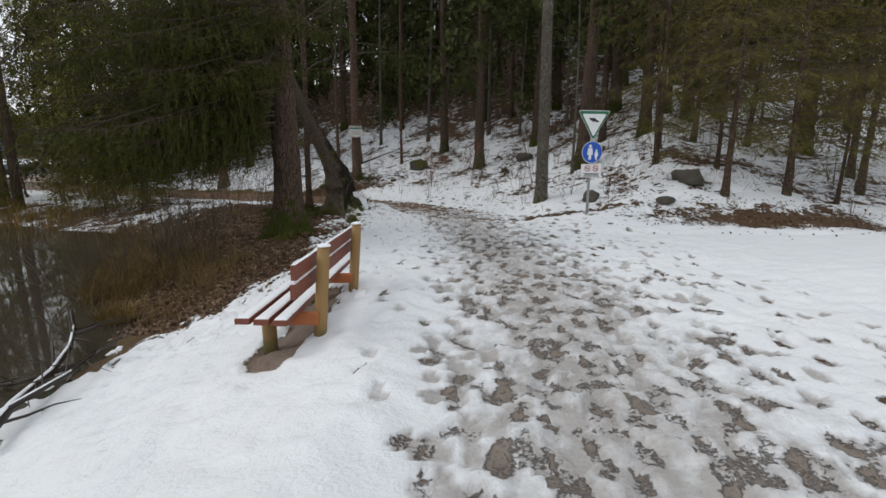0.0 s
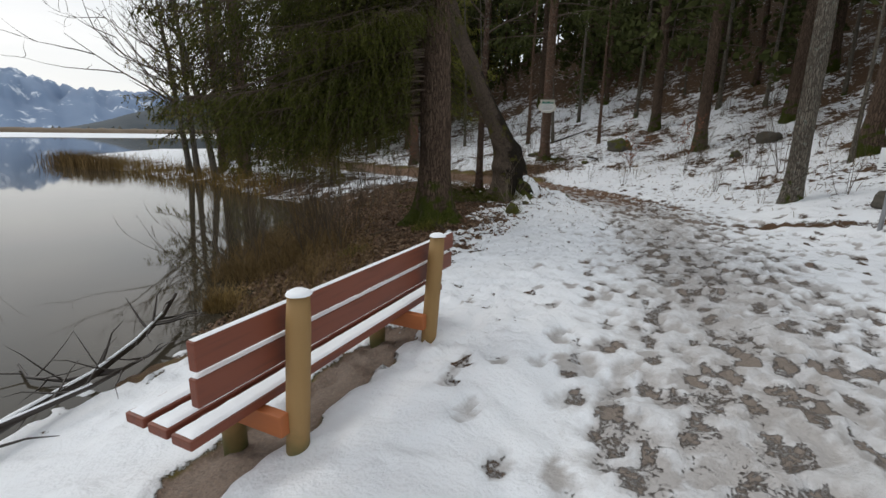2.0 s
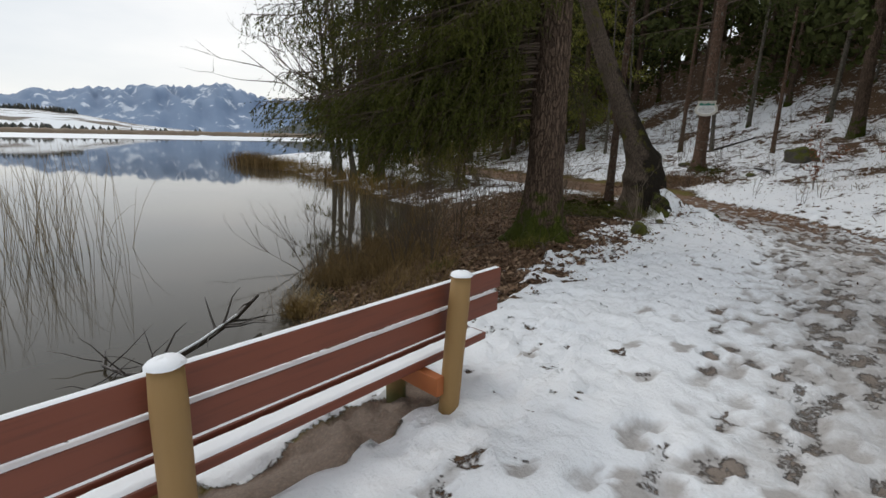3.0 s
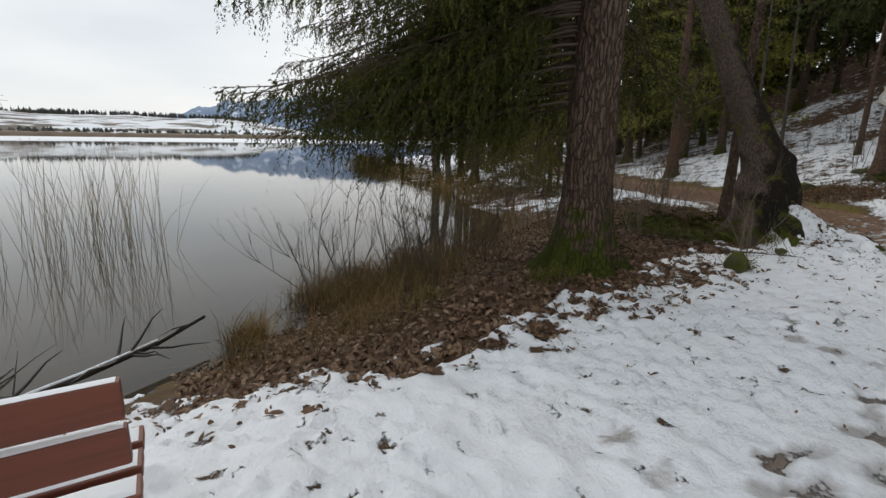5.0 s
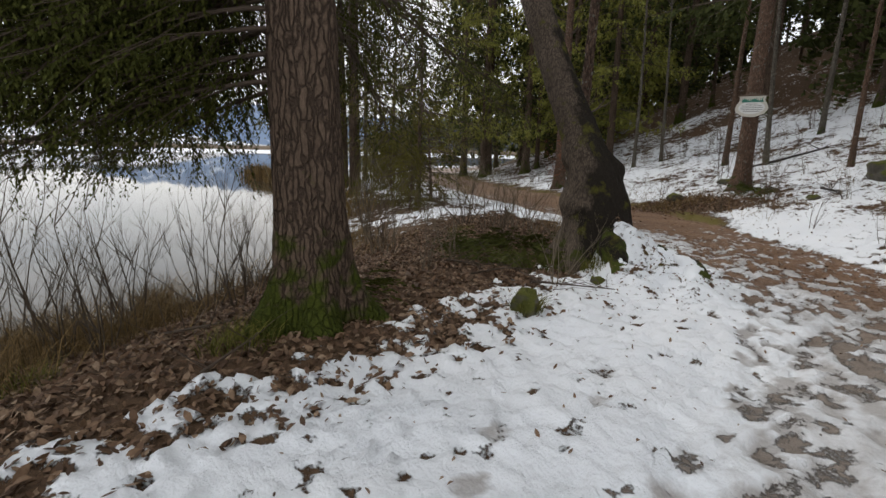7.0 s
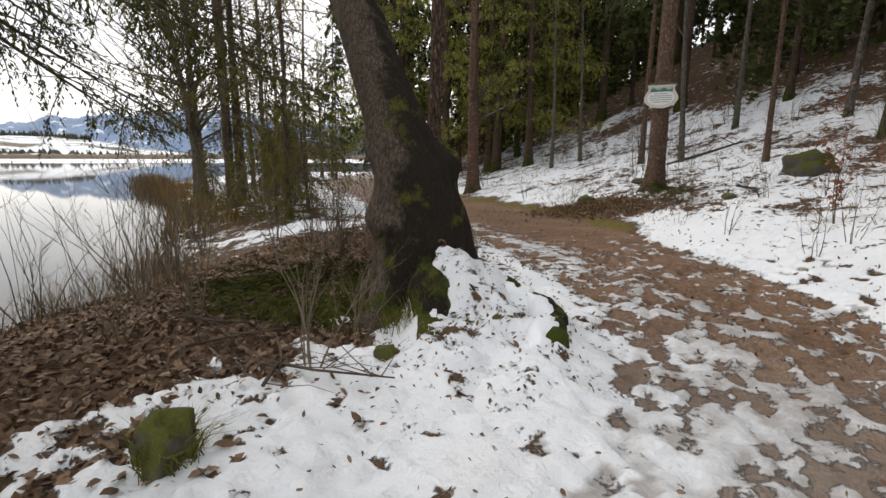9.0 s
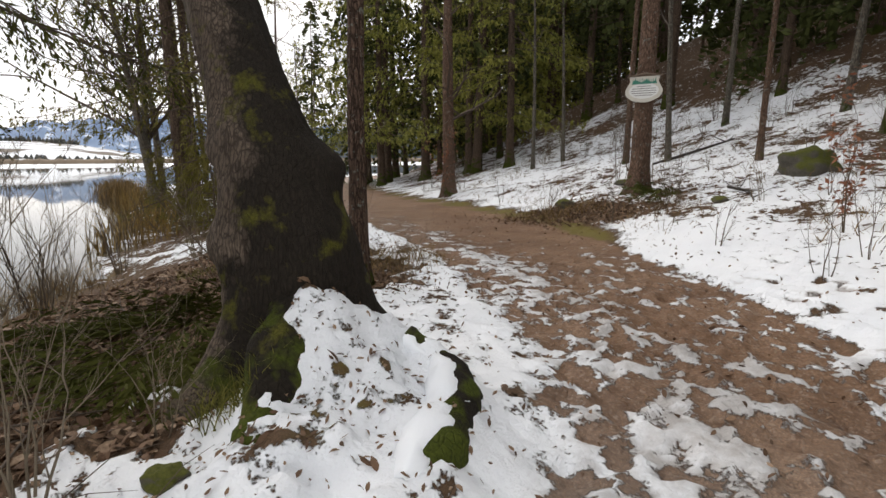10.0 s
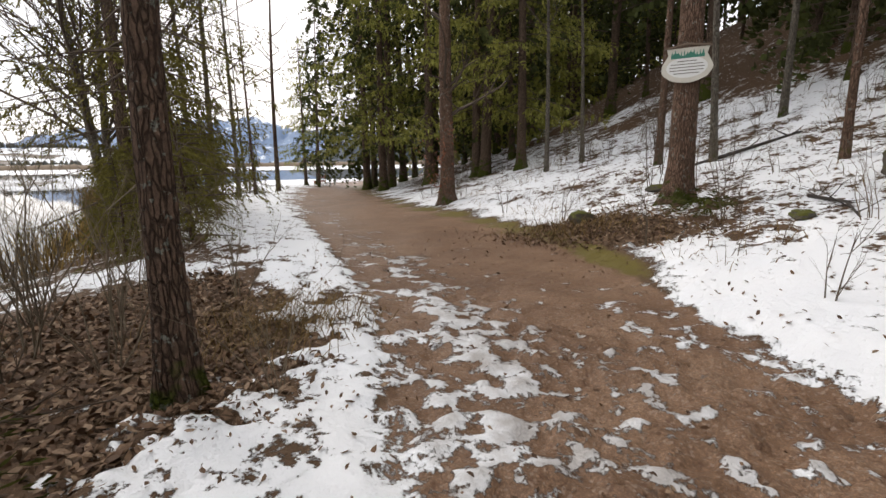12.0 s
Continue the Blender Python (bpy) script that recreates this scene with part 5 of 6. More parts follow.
def rock(x, y, size, seed, mat, label, sink=0.3, group="rocks on the ground"):
    bm = bmesh.new()
    bmesh.ops.create_icosphere(bm, subdivisions=4, radius=1.0)
    for v in bm.verts:
        p = v.co.copy()
        cut = max(abs(p.x * 0.9 + p.z * 0.3), abs(p.y * 0.95 - p.z * 0.2), abs(p.z))
        k = 0.62 + 0.38 / max(cut, 0.6) + 0.42 * noise.noise(p * 1.2 + Vector((seed, 0, 0))) + 0.16 * noise.noise(p * 3.2 + Vector((0, seed, 0))) + 0.03 * noise.noise(p * 9)
        v.co = Vector((p.x * size[0], p.y * size[1], p.z * size[2])) * k * 0.62
    ob = part("rock", bm, mat, None, smooth=True)
    ob.matrix_world = pose(x, y, surface_at(x, y) + size[2] * (0.5 - sink), 0, 0, seed * 40)
    return tagged(ob, label, "rock", group)


for x, y, s, sd, mt, lb in ((-1.85, 24.75, (0.75, 0.6, 0.55), 1, M_MOSS_ROCK, "large boulder with green moss on the snowy slope"), (6.4, 13.0, (0.75, 0.55, 0.42), 2, M_ROCK, "dark boulder under the young spruces"), (3.3, 22.5, (0.6, 0.5, 0.4), 3, M_ROCK, "dark boulder in the snow"),
                            (-6.6, 23.5, (0.34, 0.3, 0.26), 4, M_MOSS_ROCK, "yellow-green mossy stone at the path edge"), (3.75, 12.9, (0.34, 0.3, 0.26), 6, M_ROCK, "dark stone in the snow behind the sign"),
                            (-2.62, 11.72, (0.20, 0.18, 0.24), 9, M_MOSS_ROCK, "dark mossy stone in the snow"), (-2.72, 13.08, (0.11, 0.09, 0.08), 10, M_MOSS_ROCK, "small mossy stone in the snow"),
                            (2.2, 20.8, (0.3, 0.25, 0.2), 11, M_MOSS_ROCK, "small mossy stone on the slope"), (-3.0, 23.1, (0.3, 0.22, 0.12), 12, M_MOSS_ROCK, "flat mossy stone in the snow"), (-5.9, 25.6, (0.4, 0.3, 0.15), 13, M_MOSS_ROCK, "flat mossy stone in the snow"), (5.2, 11.6, (0.3, 0.25, 0.2), 14, M_ROCK, "dark stone at the edge of the clearing")):
    rock(x, y, s, sd, mt, lb)


# ---- grasses, reeds and leaves ----
def blades(name, spots, mat, label, category="grass", seed=5):
    """spots: x, y, z, height, lean, width for each blade."""
    rng = random.Random(seed)
    vs, fs = [], []
    for x, y, z, h, lean, w in spots:
        a = rng.uniform(0, 6.28)
        dx, dy = math.cos(a) * lean, math.sin(a) * lean
        px, py = -math.sin(a + 0.8) * w, math.cos(a + 0.8) * w
        b = len(vs)
        for s, ww in ((0, 1.0), (0.55, 0.8), (1.0, 0.1)):
            o = (x + dx * h * s * s, y + dy * h * s * s, z + h * (s - 0.35 * lean * s * s))
            vs += [(o[0] - px * ww, o[1] - py * ww, o[2]), (o[0] + px * ww, o[1] + py * ww, o[2])]
        fs += [(b, b + 1, b + 3, b + 2), (b + 2, b + 3, b + 5, b + 4)]
    return tagged(piece(name, vs, fs, mat, smooth=False), label, category, kind="stuff")


def grass_material(name, a, b):
    m = Mat(name, 0.8, 0, 0.2)
    m.color(m.mix(m.island(), a, b))
    return m.m


M_STRAW = grass_material("dry_straw", (0.10, 0.06, 0.018), (0.30, 0.20, 0.065))
M_SEDGE = grass_material("brown_sedge", (0.07, 0.046, 0.017), (0.26, 0.17, 0.07))
M_REED = grass_material("reed_stalk", (0.15, 0.11, 0.06), (0.34, 0.27, 0.17))
M_GREEN = grass_material("green_grass", (0.05, 0.055, 0.01), (0.19, 0.17, 0.035))
rng = random.Random(15)
for x, y, r, n, h, mt, lb in ((-4.95, 6.35, 0.22, 420, 0.42, M_STRAW, "yellow dry grass tussock at the water edge"), (-2.6, 11.72, 0.15, 260, 0.22, M_GREEN, "green and yellow grass tuft on a stone"), (-4.1, 8.1, 0.2, 160, 0.2, M_GREEN, "small green grass tuft in the leaves"),
                              (-3.0, 13.5, 0.22, 240, 0.2, M_GREEN, "green grass tuft at the root"), (-3.4, 9.35, 0.3, 260, 0.25, M_GREEN, "grass tuft at the foot of the spruce"), (-6.9, 14.7, 0.3, 200, 0.15, M_GREEN, "yellow-green moss tuft in the leaves")):
    spots = []
    for _ in range(n):
        a, q = rng.uniform(0, 6.28), r * rng.random() ** 0.6
        px, py = x + q * math.cos(a), y + q * math.sin(a)
        spots.append((px, py, surface_at(px, py) - 0.02, h * rng.uniform(0.6, 1.2), rng.uniform(0.3, 1.1), 0.004))
    blades("grass_tuft", spots, mt, lb, seed=n)
spots = []
while len(spots) < 7000:
    x, y = rng.uniform(-11, -3.4), rng.uniform(6.0, 14.2)
    s = float(side_of(SHORE, np.array([x]), np.array([y]))[0])
    if -0.25 < s < 2.3 and rng.random() < math.exp(-max(0, s - 0.4) * 1.1) * (0.25 if y > 9.5 or y < 7 else 1) * (1.0 if float(vnoise(x, y, 1.6, 8)) > 0.05 else 0.12):
        spots.append((x, y, max(surface_at(x, y), WATER) - 0.03, rng.uniform(0.15, 0.7), rng.uniform(0.2, 1.3), 0.0035))
blades("dry_sedge", spots, M_SEDGE, "brown dry sedge and grass along the lake bank")
spots = []
for _ in range(900):
    x, y = -5.7 + rng.gauss(0, 0.35), 16.75 + rng.gauss(0, 0.4)
    spots.append((x, y, surface_at(x, y) - 0.02, rng.uniform(0.08, 0.34), rng.uniform(0.4, 1.6), 0.004))
for _ in range(500):
    x, y = -6.6 + rng.gauss(0, 0.7), 23.0 + rng.gauss(0, 0.4)
    spots.append((x, y, surface_at(x, y) - 0.02, rng.uniform(0.15, 0.5), rng.uniform(0.4, 1.6), 0.006))
blades("dry_stalks", spots, M_SEDGE, "tangled dry brown stalks at the path edge", seed=19)
spots = []
while len(spots) < 2600:
    x, y = rng.uniform(-14, 9), rng.uniform(12, 32)
    d = float(side_of(FOOT, np.array([x]), np.array([y]))[0])
    if 0.6 < d < 11 and float(vnoise(x, y, 0.9, 44)) > 0.25:
        spots.append((x, y, surface_at(x, y) - 0.02, rng.uniform(0.1, 0.4), rng.uniform(0.5, 1.8), 0.006))
blades("slope_grass", spots, M_SEDGE, "flattened dry grass tufts poking through slope snow", seed=20)
spots = []
for _ in range(1500):
    x, y = rng.uniform(-34, -13), 0
    y = float(np.interp(-x, [12, 18, 24, 34], [14.5, 16.4, 18, 20.4])) + rng.uniform(-0.4, 1.6)
    spots.append((x, y, max(surface_at(x, y), WATER) - 0.03, rng.uniform(0.4, 1.1), rng.uniform(0.1, 0.7), 0.012))
blades("dry_sedge", spots, M_STRAW, "rusty dry sedge along the far bank", seed=9)
spots = []
for _ in range(1500):
    s = rng.random()
    x, y = -30 - 9 * s + rng.gauss(0, 0.6), 19.2 + rng.gauss(0, 0.5) + 1.5 * s
    spots.append((x, y, WATER - 0.03, rng.uniform(0.6, 1.3), rng.uniform(0.1, 0.5), 0.015))
blades("reed_bed", spots, M_SEDGE, "rust-brown reed bed on a spit in the lake", "reeds", 10)


def reeds(x, y, n, r, seed):
    """A loose stand of tall bent reed stalks in the water."""
    rng = random.Random(seed)
    vs, fs = [], []
    for _ in range(n):
        a, q = rng.uniform(0, 6.28), r * rng.random() ** 0.5
        o, h = Vector((q * math.cos(a), q * math.sin(a), -0.25)), rng.uniform(1.2, 2.5)
        lx, ly = rng.gauss(0, 0.12), rng.gauss(0, 0.12)
        bend = rng.uniform(0, 0.5) if rng.random() < 0.3 else 0.06
        pts = [o + Vector((lx * h * s + bend * lx * 4 * s ** 3, ly * h * s + bend * ly * 4 * s ** 3, h * s - bend * h * 0.4 * s ** 4)) for s in (0, 0.3, 0.6, 0.85, 1)]
        tube(vs, fs, pts, [0.005, 0.0045, 0.004, 0.003, 0.0015], 3, 0, 1, False)
    ob = piece("reed_stand", vs, fs, M_REED)
    ob.matrix_world = pose(x, y, WATER)
    return tagged(ob, "tall pale dry reeds standing in shallow water", "reeds", "reeds in the lake", "stuff")


for k, (x, y, n, r) in enumerate(((-10.6, 4.3, 34, 0.6), (-11.3, 4.9, 40, 0.7), (-11.0, 3.4, 36, 0.8), (-12.4, 4.3, 30, 0.9), (-10.4, 5.4, 10, 0.5), (-9.4, 13.1, 14, 0.9), (-8.4, 12.2, 12, 0.7), (-11.5, 14.4, 16, 1.0))):
    reeds(x, y, n, r, k)

m = Mat("dead_leaf", 0.75, 0, 0.3)
m.color(m.mix(m.noise(50, 3), m.ramp(m.island(), [(0.0, (0.045, 0.026, 0.016)), (0.35, (0.15, 0.085, 0.050)), (0.7, (0.30, 0.185, 0.11)), (1.0, (0.47, 0.34, 0.23))]), (0.09, 0.052, 0.03)))
M_LEAF = m.m


def leaf_carpet(name, n, spot, label, seed, lo=0.022, hi=0.048):
    rng = random.Random(seed)
    vs, fs = [], []
    made = 0
    while made < n:
        at = spot(rng)
        if at is None:
            continue
        made += 1
        x, y = at
        s, a = rng.uniform(lo, hi), rng.uniform(0, 6.28)
        rot = Euler((rng.gauss(0, 0.5), rng.gauss(0, 0.5), a)).to_matrix()
        c = Vector((x, y, surface_at(x, y) + rng.uniform(0.006, 0.03)))
        curl = rng.uniform(-0.25, 0.5)
        b = len(vs)
        for u, v, w in ((-1, 0, 0), (-0.35, 0.42, curl), (0.35, 0.38, curl), (1, 0, curl * 0.4), (0.35, -0.38, curl), (-0.35, -0.42, curl)):
            vs.append(c + rot @ Vector((u * s, v * s, w * s)))
        fs += [(b, b + 1, b + 5), (b + 1, b + 2, b + 4, b + 5), (b + 2, b + 3, b + 4)]
    return tagged(piece(name, vs, fs, M_LEAF, smooth=False), label, "leaves", kind="stuff")


def field_at(f, x, y):
    return float(f[min(np.searchsorted(GY, y), ny - 1), min(np.searchsorted(GX, x), nx - 1)])


def on_bank(r):
    x, y = r.uniform(-8.5, -2.0), r.uniform(5.6, 17.2)
    return (x, y) if field_at(snow, x, y) < 0.5 and field_at(gravel, x, y) < 0.3 and field_at(d_shore, x, y) > 0.25 else None


def round_spot(cx, cy, sx, sy):
    return lambda r: (cx + r.gauss(0, sx), cy + r.gauss(0, sy))


leaf_carpet("leaf_litter", 30000, on_bank, "brown fallen leaves covering the bank", 1, 0.020, 0.050)
leaf_carpet("leaf_litter", 3000, round_spot(-6.0, 22.9, 1.0, 0.45), "brown fallen leaves heaped at the tree foot", 2, 0.025, 0.055)
leaf_carpet("leaf_litter", 900, round_spot(7.4, 10.8, 1.6, 0.5), "dark wet leaves at the edge of the clearing", 3)
leaf_carpet("scattered_leaves", 700, lambda r: (r.uniform(-5.2, 0.5), r.uniform(8, 19)), "single dead leaves lying on snow and gravel", 4, 0.01, 0.026)
leaf_carpet("scattered_leaves", 2200, lambda r: (r.uniform(-9, 4), r.uniform(15, 28)), "dead leaves lying on the snowy slope", 6, 0.014, 0.038)
leaf_carpet("scattered_leaves", 520, lambda r: (-2.6 + r.gauss(0, 0.55), 13.6 + r.gauss(0, 0.6)), "dead leaves and bark bits round the roots of the old tree", 7, 0.008, 0.026)
leaf_carpet("scattered_leaves", 220, lambda r: (-4.4 + r.gauss(0, 0.4), 16.0 + r.gauss(0, 0.7)), "dead leaves on the snow by the slim tree", 8, 0.01, 0.026)


def near_edge(r):
    x, y = r.uniform(-5.2, -1.9), r.uniform(5.2, 16.5)
    d = field_at(d_leaf, x, y)
    return (x, y) if -0.25 < d < 0.75 and r.random() < math.exp(-max(0, d) * 3.2) else None


leaf_carpet("scattered_leaves", 1500, near_edge, "wet brown leaves along the melting snow edge", 11, 0.014, 0.036)


# ---- fallen branches ----
def fallen(pts, r, twigs, mat, label, seed, snow_on=False):
    rng = random.Random(seed)
    vs, fs = [], []
    o, tw = Vector(pts[0]), []
    loc = [Vector(p) - o for p in pts]
    tube(vs, fs, loc, [r * (1 - 0.6 * k / (len(loc) - 1)) for k in range(len(loc))], 8, 0.1, seed)
    for _ in range(twigs):
        k = rng.randint(0, len(loc) - 2)
        p = loc[k].lerp(loc[k + 1], rng.random())
        d = Vector((rng.uniform(-1, 1), rng.uniform(-1, 1), rng.uniform(-0.05, 0.5))).normalized()
        q = [p, p + d * 0.2, p + d * 0.38 + Vector((0, 0, 0.03)), p + d * 0.55 + Vector((rng.uniform(-0.1, 0.1), 0, 0.02))]
        tw.append(([], []))
        tube(*tw[-1], q, [r * 0.35, r * 0.25, r * 0.16, r * 0.06], 5, 0, 1, False)
    top = holder("fallen_branch", o.x, o.y, o.z, label, "branch", "dead branches")
    piece("stem", vs, fs, mat, top)
    for q in tw:
        piece("twig", *q, mat, top)
    if snow_on:
        sv, sf = [], []
        tube(sv, sf, [p + Vector((0, 0, r * 0.6)) for p in loc[:-1]], [r * 0.5 * (1 - 0.6 * k / (len(loc) - 1)) for k in range(len(loc) - 1)], 8, 0.25, seed)
        piece("snow_cover", sv, sf, M_SNOW, top, "strip of snow on the wood")
    return top


M_WET_WOOD = simple("wet_dead_wood", (0.028, 0.02, 0.015), 0.5, vary=0.5, bump=0.4)
fallen([(-3.6, 3.1, -0.62), (-3.95, 3.7, -0.68), (-4.2, 4.4, -0.70), (-4.45, 4.95, -0.66), (-4.85, 5.5, -0.64), (-5.25, 5.95, -0.58)], 0.05, 12, M_WET_WOOD, "dark wet branch lying along the water edge", 1, True)
fallen([(-4.1, 4.6, -0.72), (-4.5, 4.3, -0.78), (-4.9, 4.2, -0.80), (-5.3, 4.3, -0.81)], 0.025, 8, M_WET_WOOD, "thin dark branch reaching into the water", 2)
fallen([(-3.9, 3.5, -0.66), (-3.8, 4.2, -0.60), (-4.0, 4.9, -0.62)], 0.03, 9, M_WET_WOOD, "snowy dead branch at the water edge", 3, True)
fallen([(-5.8, 27.3, land_at(-5.8, 27.3) + 0.06), (-5.0, 27.9, land_at(-5, 27.9) + 0.1), (-4.0, 28.6, land_at(-4, 28.6) + 0.12)], 0.06, 5, M_WET_WOOD, "dead branch lying in the snow on the slope", 4)
fallen([(-3.1, 24.1, land_at(-3.1, 24.1) + 0.05), (-2.6, 23.4, land_at(-2.6, 23.4) + 0.12), (-2.4, 22.8, land_at(-2.4, 22.8) + 0.08)], 0.03, 8, M_WET_WOOD, "bent dead branch on the snow", 5)
for k, (x, y, a) in enumerate(((-4.6, 12.4, 0.4), (-4.2, 12.9, 2.0), (-3.9, 12.2, 1.1), (-5.0, 13.4, 2.7), (-3.2, 12.5, 0.2), (-2.9, 12.3, 2.4), (-4.4, 9.0, 0.9), (-2.9, 9.0, 2.2), (-5.4, 14.6, 1.0))):
    z = surface_at(x, y) + 0.04
    fallen([(x, y, z), (x + 0.4 * math.cos(a), y + 0.4 * math.sin(a), surface_at(x + 0.4 * math.cos(a), y + 0.4 * math.sin(a)) + 0.07), (x + 0.9 * math.cos(a + 0.2), y + 0.9 * math.sin(a + 0.2), surface_at(x + 0.9 * math.cos(a + 0.2), y + 0.9 * math.sin(a + 0.2)) + 0.05)], 0.012, 7, M_TWIG, "thin dead twig on the forest floor", 20 + k)

# cut spruce boughs beside the old tree, and ferny green at the plaque tree
for x, y, n, s, lb in ((-4.5, 13.75, 420, 0.45, "dark green spruce boughs lying under the old tree"), (-4.5, 23.85, 60, 0.4, "low green sprays at the foot of the spruce"), (-3.9, 10.6, 60, 0.35, "low green growth behind the spruce")):
    rng = random.Random(n)
    vs, fs = [], []
    for _ in range(n):
        a = rng.uniform(0, 6.28)
        q = rng.random() ** 0.6 * (0.95 if n > 100 else 0.4)
        px, py = x + q * math.cos(a), y + q * math.sin(a)
        spray(vs, fs, Vector((px - x, py - y, surface_at(px, py) - surface_at(x, y) + rng.uniform(0.03, 0.25))), Vector((math.cos(a), math.sin(a), rng.uniform(-0.1, 0.4))), 0.3, s * rng.uniform(0.6, 1.1), rng, 7)
    ob = piece("spruce_boughs", vs, fs, M_NEEDLE, smooth=False)
    ob.matrix_world = pose(x, y, surface_at(x, y))
    tagged(ob, lb, "branches", kind="stuff")


# ---- beech sapling with rusty leaves ----
def beech(x, y, h, seed):
    rng = random.Random(seed)
    stems = shrub_mesh(seed, h, 3, 0.3, 2, 0.008)
    vs = [v for q, _ in stems for v in q]
    top = holder("beech_sapling", x, y, surface_at(x, y), "small beech sapling still holding rust-coloured leaves", "sapling", "beech saplings")
    for sv, sf in stems:
        piece("stem", sv, sf, M_SHRUB, top)
    lv, lf = [], []
    for _ in range(280):
        p = Vector(vs[rng.randrange(len(vs))])
        if p.z < 0.15 * h:
            continue
        rot = Euler((rng.uniform(-1, 1), rng.uniform(-1, 1), rng.uniform(0, 6.28))).to_matrix()
        b = len(lv)
        s = rng.uniform(0.03, 0.055)
        lv += [p + rot @ Vector(q) * s for q in ((0, 0, 0), (0.8, 0.5, 0.1), (2, 0, 0), (0.8, -0.5, 0.1))]
        lf.append((b, b + 1, b + 2, b + 3))
    mt = grass_material("rusty_beech_leaf", (0.17, 0.055, 0.028), (0.36, 0.17, 0.10))
    piece("leaves", lv, lf, mt, top, smooth=False)


beech(-0.95, 20.75, 1.5, 5)
beech(0.7, 22.0, 1.1, 6)
beech(-12.6, 25.7, 2.2, 7)


# ---- plaque ----
def plaque():
    x, y = -5.02, 24.06
    top = holder("wooden_plaque", x, y, 2.78, "pale oval wooden plaque with green forest emblem nailed to a trunk", "plaque", turn=17)
    wood = simple("weathered_white_wood", (0.55, 0.52, 0.45), 0.7, vary=0.2)
    white = simple("plaque_white", (0.68, 0.68, 0.66), 0.6, vary=0.1, bump=0)
    green = simple("plaque_green", (0.03, 0.17, 0.12), 0.6, vary=0.15, bump=0)
    dark = simple("plaque_letters", (0.16, 0.15, 0.13), 0.7, vary=0.1, bump=0)
    brown = simple("plaque_roof", (0.14, 0.10, 0.07), 0.8, vary=0.3)

    def slab(name, outline, y0, thick, mat, parent, label=""):
        bm = bmesh.new()
        f = bm.faces.new([bm.verts.new((px, y0, pz)) for px, pz in outline])
        r = bmesh.ops.extrude_face_region(bm, geom=[f])
        bmesh.ops.translate(bm, vec=(0, thick, 0), verts=[g for g in r["geom"] if isinstance(g, bmesh.types.BMVert)])
        return part(name, bm, mat, parent, label)

    oval = [(0.40 * math.cos(a) * (1 + 0.012 * math.cos(9 * a)), -0.06 + 0.245 * math.sin(a) * (1 + 0.012 * math.sin(8 * a))) for a in np.linspace(math.pi * 0.92, math.pi * 2.08, 40)]
    board = slab("board", oval + [(0.30, 0.16), (0.33, 0.27), (-0.33, 0.27), (-0.30, 0.16)], -0.03, 0.03, wood, top)
    slab("panel", [(0.32 * math.cos(a), -0.05 + 0.175 * math.sin(a)) for a in np.linspace(0, 2 * math.pi, 40)[:-1]], -0.036, 0.006, white, board)
    crowns = [(-0.26, 0.10)]
    for k in range(11):
        px = -0.24 + 0.048 * k
        crowns += [(px - 0.012, 0.165 + 0.03 * math.sin(k * 1.3)), (px, 0.225 + 0.025 * math.sin(k * 2.1)), (px + 0.012, 0.165 + 0.03 * math.sin(k * 1.3))]
    slab("forest_emblem", (crowns + [(0.27, 0.10)])[::-1], -0.040, 0.004, green, board, "green painted fir trees")
    slab("roof", [(-0.37, 0.26), (0, 0.315), (0.37, 0.26), (0.37, 0.285), (0, 0.345), (-0.37, 0.285)], -0.07, 0.07, brown, top)
    for k, w in enumerate((0.30, 0.50, 0.54, 0.52, 0.40)):
        slab("text_bar", [(-w / 2, -0.007), (w / 2, -0.007), (w / 2, 0.007), (-w / 2, 0.007)], -0.0385, 0.002, dark, board).location.z = 0.05 - 0.05 * k


plaque()


# ---- bench far along the path ----
far_bench = copy_thing(near_bench, pose(-38.4, 36.0, land_at(-38.4, 36.0), 0, 0, 40))
tagged(far_bench, "small wooden bench far along the lakeside path", "bench")


# ---- far shore ----
def bearing(a, r, z):
    """A place at the bearing a (degrees left of +y) and distance r."""
    return (-math.sin(radians(a)) * r, math.cos(radians(a)) * r, z)


def relief(name, a0, a1, rows, n, height, mat, label, kind="structure"):
    """A strip of land between bearings; rows: distances; height(bearing, row share) in metres."""
    vs = [bearing(a, r * (1 + 0.01 * math.sin(a * 2.1)), height(a, k / (len(rows) - 1))) for k, r in enumerate(rows) for a in np.linspace(a0, a1, n)]
    fs = [(k * n + i, k * n + i + 1, (k + 1) * n + i + 1, (k + 1) * n + i) for k in range(len(rows) - 1) for i in range(n - 1)]
    return tagged(piece(name, vs, fs, mat), label, "backdrop", kind=kind)


m = Mat("lake_ice", 0.6)
m.color(m.mix(m.noise(0.02, 4, where="Object"), (0.62, 0.66, 0.70), (0.85, 0.87, 0.89)))
relief("ice_sheet", 30, 150, [205, 330, 480, 640], 90, lambda a, s: WATER + 0.05, m.m, "white ice edge on the far side of the lake")
m = Mat("far_fields", 0.9)
m.color(m.mix(m.ramp(m.noise(0.012, 4, 0.6, (1, 1, 6)), [(0.50, 0.0), (0.56, 1.0)]), (0.72, 0.75, 0.78), (0.12, 0.095, 0.07)))
relief("far_fields", 30, 150, [640, 760, 900, 1100, 1400, 1700], 160, lambda a, s: WATER + 0.4 + (52 if a > 84 else 52 * math.exp(-((84 - a) / 9) ** 2)) * s ** 1.1 * (1 + 0.15 * noise.noise((a * 0.2, s * 3, 1))) + 6 * s, m.m, "snowy rolling fields beyond the lake")
m = Mat("far_reeds", 0.9)
